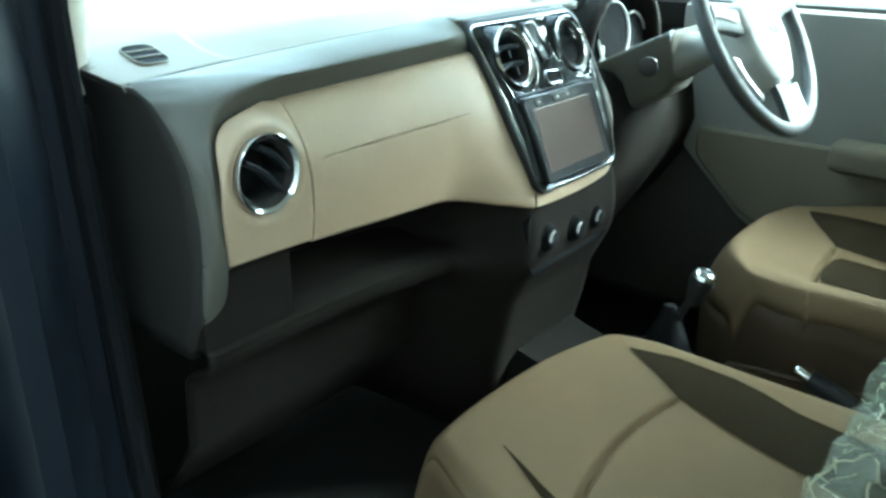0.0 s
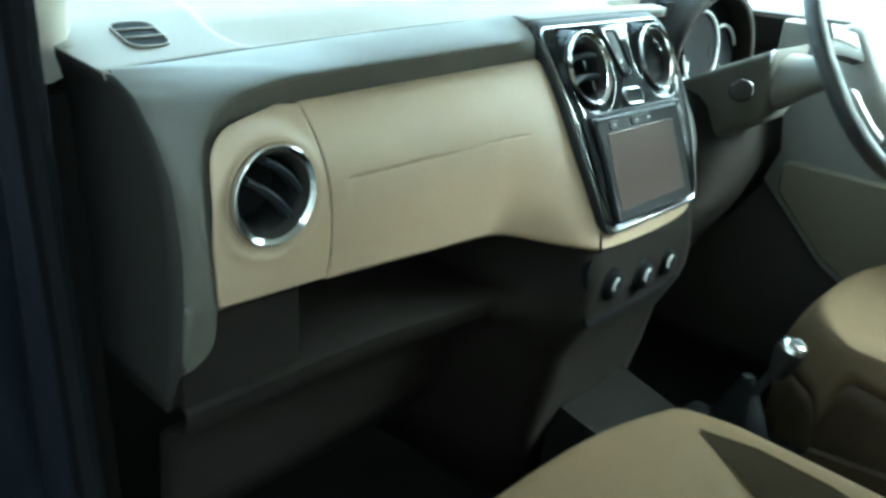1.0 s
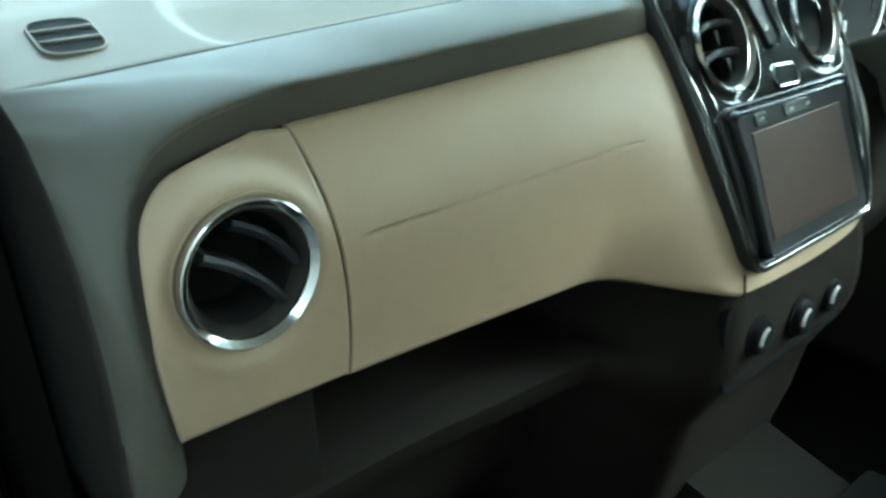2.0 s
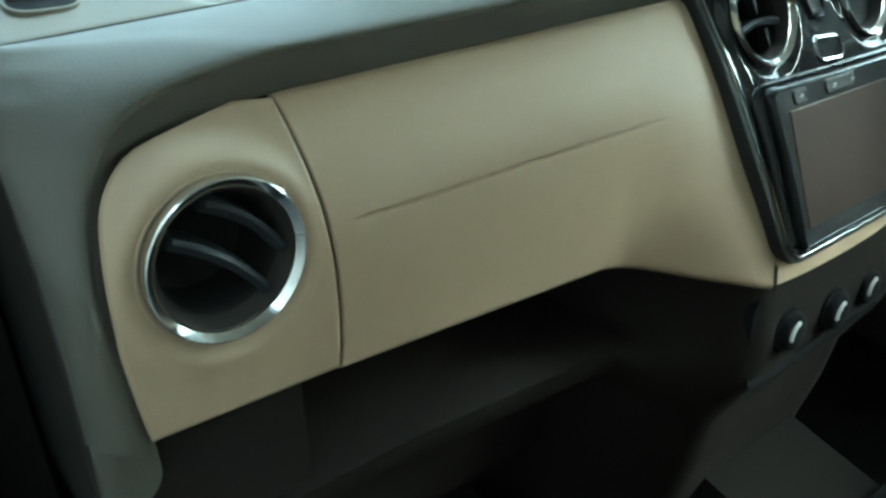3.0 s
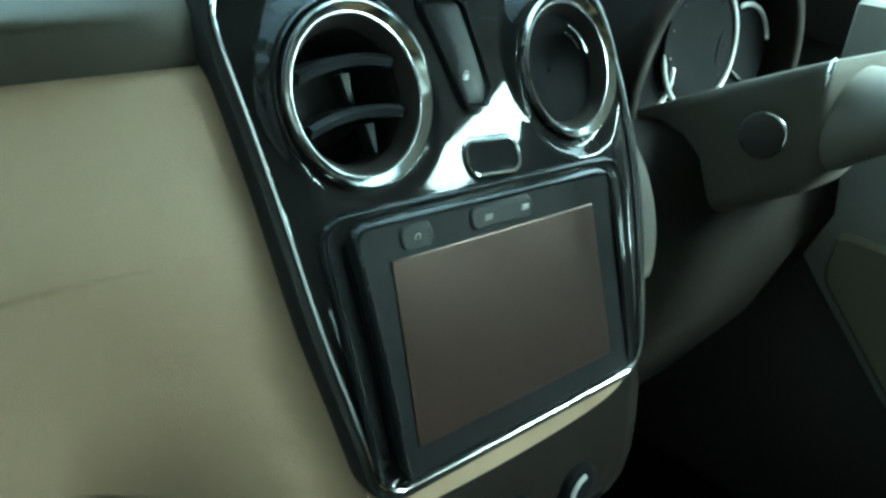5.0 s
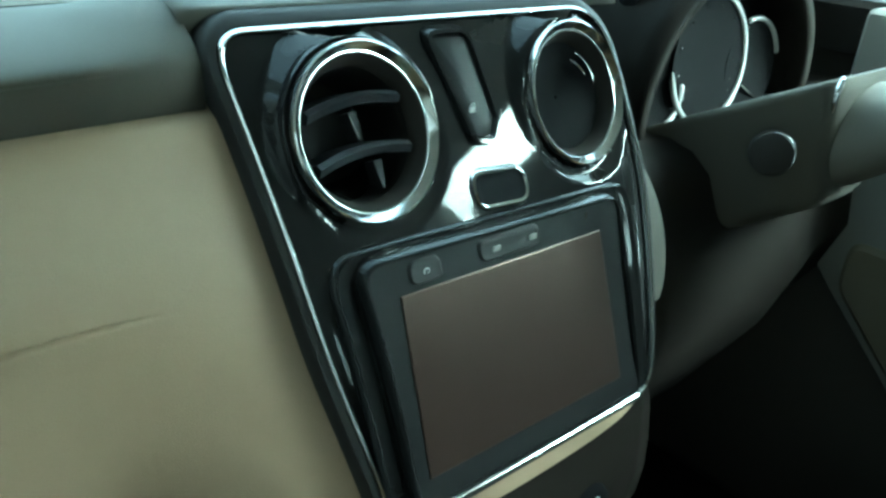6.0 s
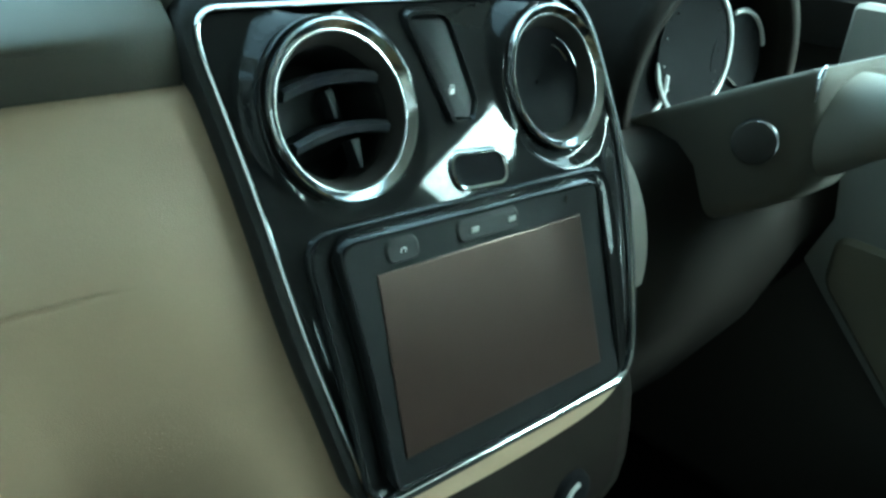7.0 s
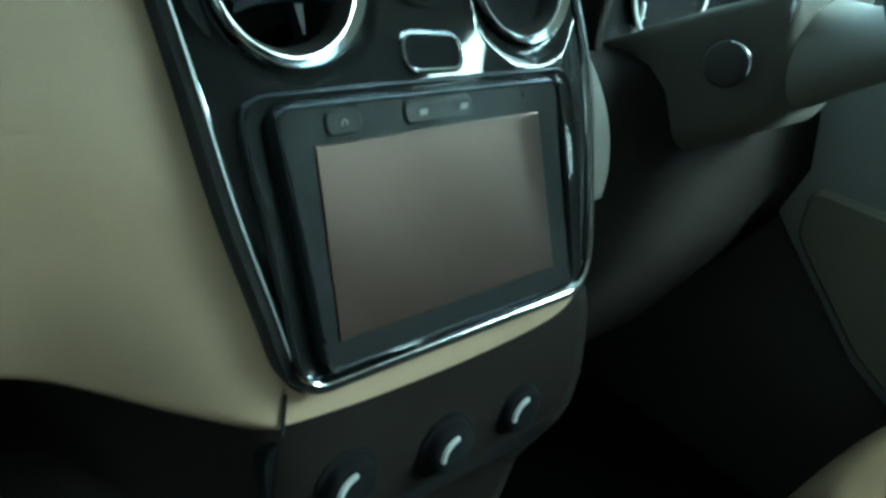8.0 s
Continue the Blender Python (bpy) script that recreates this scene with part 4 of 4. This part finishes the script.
part("release_button", lathe([(0.0085, -0.01), (0.0085, 0.010), (0.006, 0.013), (0.001, 0.0135)], facing((0.066, -0.382, 0.606), (0.0, 0.9, 0.4)), 16), M_CHROME, hb, "bright release button")


# ---- seats ----
def seat(name, cx, top, front, label, sign):
    """A front seat: padded cushion with dark side inserts, plastic side shields, backrest and head restraint."""
    s = thing(name, (cx, front - 0.3, 0.33), label, "car seat", "front seats")
    W, D = 0.244, 0.52

    def wide(v):
        """Half width of the cushion, which narrows to the front."""
        return W * (0.90 + 0.10 * smooth01(v / 0.24) if sign < 0 else 0.78 + 0.22 * smooth01(v / 0.42))

    def cush(u, v, off=0.0):
        # u across -1..1, v from the front edge 0 back to 1
        x = cx + wide(v) * u * (0.68 + 0.32 * smooth01(v / 0.60) if sign < 0 and u < 0 else 1.0)
        bow = (0.031 * abs(u + 0.265) ** 2.775 if sign < 0 else 0.075 * abs(u - 0.16) ** 3) * (1 - v) ** 2
        y = front - bow - D * v
        bol = (0.0 if sign < 0 else 0.022) * smooth01((abs(u) - 0.55) / 0.3) * smooth01((v - 0.1) / 0.4)
        side = -0.019 * max(0.0, (abs(u) - 0.85) / 0.15) ** 2.2 if sign < 0 else -0.040 * max(0.0, (abs(u) - 0.90) / 0.10) ** 2.2
        roll = 0.10 if sign < 0 else 0.12
        frontroll = -0.092 * max(0.0, (roll - v) / roll) ** 2.2
        sag = -0.010 * smooth01((v - 0.3) / 0.3) * (1 - abs(u))
        seamd = abs(v - (0.405 + 0.11 * u * u if sign < 0 else 0.378))
        seam = -0.011 * math.exp(-(seamd / 0.008) ** 2) * (1 if (-0.64 if sign < 0 else -0.75) < u < (0.44 if sign < 0 else 0.05) else 0)
        return Vector((x, y, top + bol + side + frontroll + sag + seam + off))

    us, vs = span(-1, 1, 81), sorted(span(0, 1, 61) + span(0.35, 0.46, 36))
    bm = grid(lambda u, v: cush(u, v), us, vs)
    part("cushion", bm, M_CLOTH, s, "beige fabric cushion", sharp=70, solid=0.006)
    ring = [cush(-1, v) for v in vs[::-1]] + [cush(u, 0) for u in us[1:]] + [cush(1, v) for v in vs[1:]]

    def skirt(i, k):
        p = ring[i]
        return Vector((cx + (p.x - cx) * (1 - 0.05 * k), p.y, p.z - 0.001 + (0.46 - p.z) * k))
    # driver's skirt is cushion fabric with its side shade painted in as brown
    part("skirt", grid(skirt, range(len(ring)), span(0, 1, 7)), M_SEATSIDE if sign > 0 else M_CLOTH, s, "cushion fabric skirt darkened as its shaded side" if sign > 0 else "", solid=0.004)
    # dark triangular inserts on both bolsters

    # each insert runs back along the cushion between an inner and an outer edge
    if sign < 0:
        shapes = {1: [(0.20, 0.735, 0.745), (0.325, 0.59, 0.812), (0.433, 0.45, 0.812), (0.492, 0.41, 0.812), (0.575, 0.36, 0.78), (0.675, 0.30, 0.71), (0.92, 0.20, 0.65)],
                  -1: [(0.225, -0.59, -0.58), (0.36, -0.70, -0.645), (0.6, -0.85, -0.72), (0.9, -0.90, -0.75)]}
    else:
        shapes = {1: [(0.20, 0.62, 0.64), (0.38, 0.05, 0.66), (0.9, 0.02, 0.64)],
                  -1: [(0.392, -0.52, -0.36), (0.40, -0.60, -0.20), (0.415, -0.67, -0.12), (0.467, -0.725, -0.10), (0.9, -0.72, -0.06)]}

    def insert(k):
        rows = shapes[k]

        def f(a, b):
            v = rows[0][0] + (rows[-1][0] - rows[0][0]) * a
            for (va, la, ha), (vb, lb, hb_) in zip(rows, rows[1:]):
                if va - 1e-9 <= v <= vb + 1e-9:
                    t = (v - va) / (vb - va)
                    lo, hi = la + (lb - la) * t, ha + (hb_ - ha) * t
                    break
            return cush(max(-0.97, min(0.97, (lo + (hi - lo) * b) * 0.985 * W / wide(v))), v, 0.0016)
        return f
    for k in (-1, 1):
        part("insert", grid(insert(k), span(0, 1, 70), span(0, 1, 24)), M_CLOTH_DARK, s, "dark brown bolster insert", sharp=0)
        xs = cx + k * W * 0.985
        part("side_shield", loft([[(xs + k * 0.012 * b, front - 0.10 - t[0], t[1]) for t in ((0.0, 0.47), (0.03, 0.56), (0.2, 0.58), (0.40, 0.60), (0.44, 0.56), (0.44, 0.42), (0.02, 0.42))] for b in (0, 1)]), M_SEATSIDE, s, "brown plastic side shield", smooth=False)
    for x in (-0.16, 0.16):
        part("rail", block(cx + x - 0.02, cx + x + 0.02, front - 0.55, front - 0.06, 0.33, 0.48, 0.005), M_BLACK, s)

    def back(u, v):
        a = abs(u)
        x = cx + u * (0.225 - 0.070 * v ** 2)
        y = front - 0.53 - 0.26 * v + 0.055 * smooth01((a - 0.5) / 0.35) - 0.05 * max(0, (a - 0.86) / 0.14) ** 2
        z = top - 0.01 + 0.60 * v - 0.02 * max(0, (v - 0.9) / 0.1) ** 2
        return Vector((x, y, z))
    part("backrest", grid(back, span(-1, 1, 41), span(0, 1, 41)), M_CLOTH, s, "beige fabric backrest", solid=0.11, offset=-1)
    for k in (-1, 1):
        part("backrest_insert", grid(lambda a, b: back(k * (0.6 + 0.25 * b * min(1, 3 * a)), 0.08 + 0.8 * a) + Vector((0, 0.003, 0)), span(0, 1, 20), span(0, 1, 6)), M_CLOTH_DARK, s, "dark brown bolster insert", solid=0.003)
    part("headrest", block(cx - 0.13, cx + 0.13, front - 0.91, front - 0.80, top + 0.63, top + 0.81, 0.045, 4), M_CLOTH, s, "beige head restraint")
    for x in (-0.06, 0.06):
        part("headrest_post", tube([(cx + x, front - 0.855, top + 0.55), (cx + x, front - 0.855, top + 0.66)], 0.006, 8), M_CHROME, s)
    return s


seat("passenger_seat", -0.284, 0.6566, -0.072, "beige fabric passenger seat with dark brown bolster inserts", -1)
seat("driver_seat", 0.352, 0.690, -0.130, "beige fabric driver's seat with dark brown bolster inserts", 1)

# crumpled protective film over the passenger backrest
rnd = random.Random(4)
film = thing("plastic_cover", (-0.1, -0.5, 0.67), "crumpled clear plastic cover on the passenger backrest", "plastic cover")


def crumple(u, v):
    x = -0.155 + u * 0.17
    y = -0.495 - 0.15 * v
    z = 0.672 + 0.07 * math.sin(math.pi * min(1.0, v * 1.1)) * (1 - 0.6 * u * u)
    n = noise.turbulence_vector(Vector((x * 17, y * 17, z * 17)), 4, True) * 0.024
    return Vector((x, y, z)) + Vector((n.x, n.y, abs(n.z) * 1.2))


part("sheet", grid(crumple, span(-1, 1, 110), span(0, 1, 110)), M_FILM, film, "clear wrinkled film", sharp=20)
# pale tubes paint the glints along the clear film's folds
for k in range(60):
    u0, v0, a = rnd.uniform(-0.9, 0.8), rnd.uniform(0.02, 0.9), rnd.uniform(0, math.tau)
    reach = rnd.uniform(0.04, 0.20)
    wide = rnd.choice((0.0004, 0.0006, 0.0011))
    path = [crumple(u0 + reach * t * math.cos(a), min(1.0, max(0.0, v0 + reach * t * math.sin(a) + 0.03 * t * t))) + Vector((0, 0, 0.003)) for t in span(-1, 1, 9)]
    part("fold", tube(path, [0.0002] + [wide] * 7 + [0.0002], 5), M_FILM_GLINT, film, "painted glint along a fold of the film")
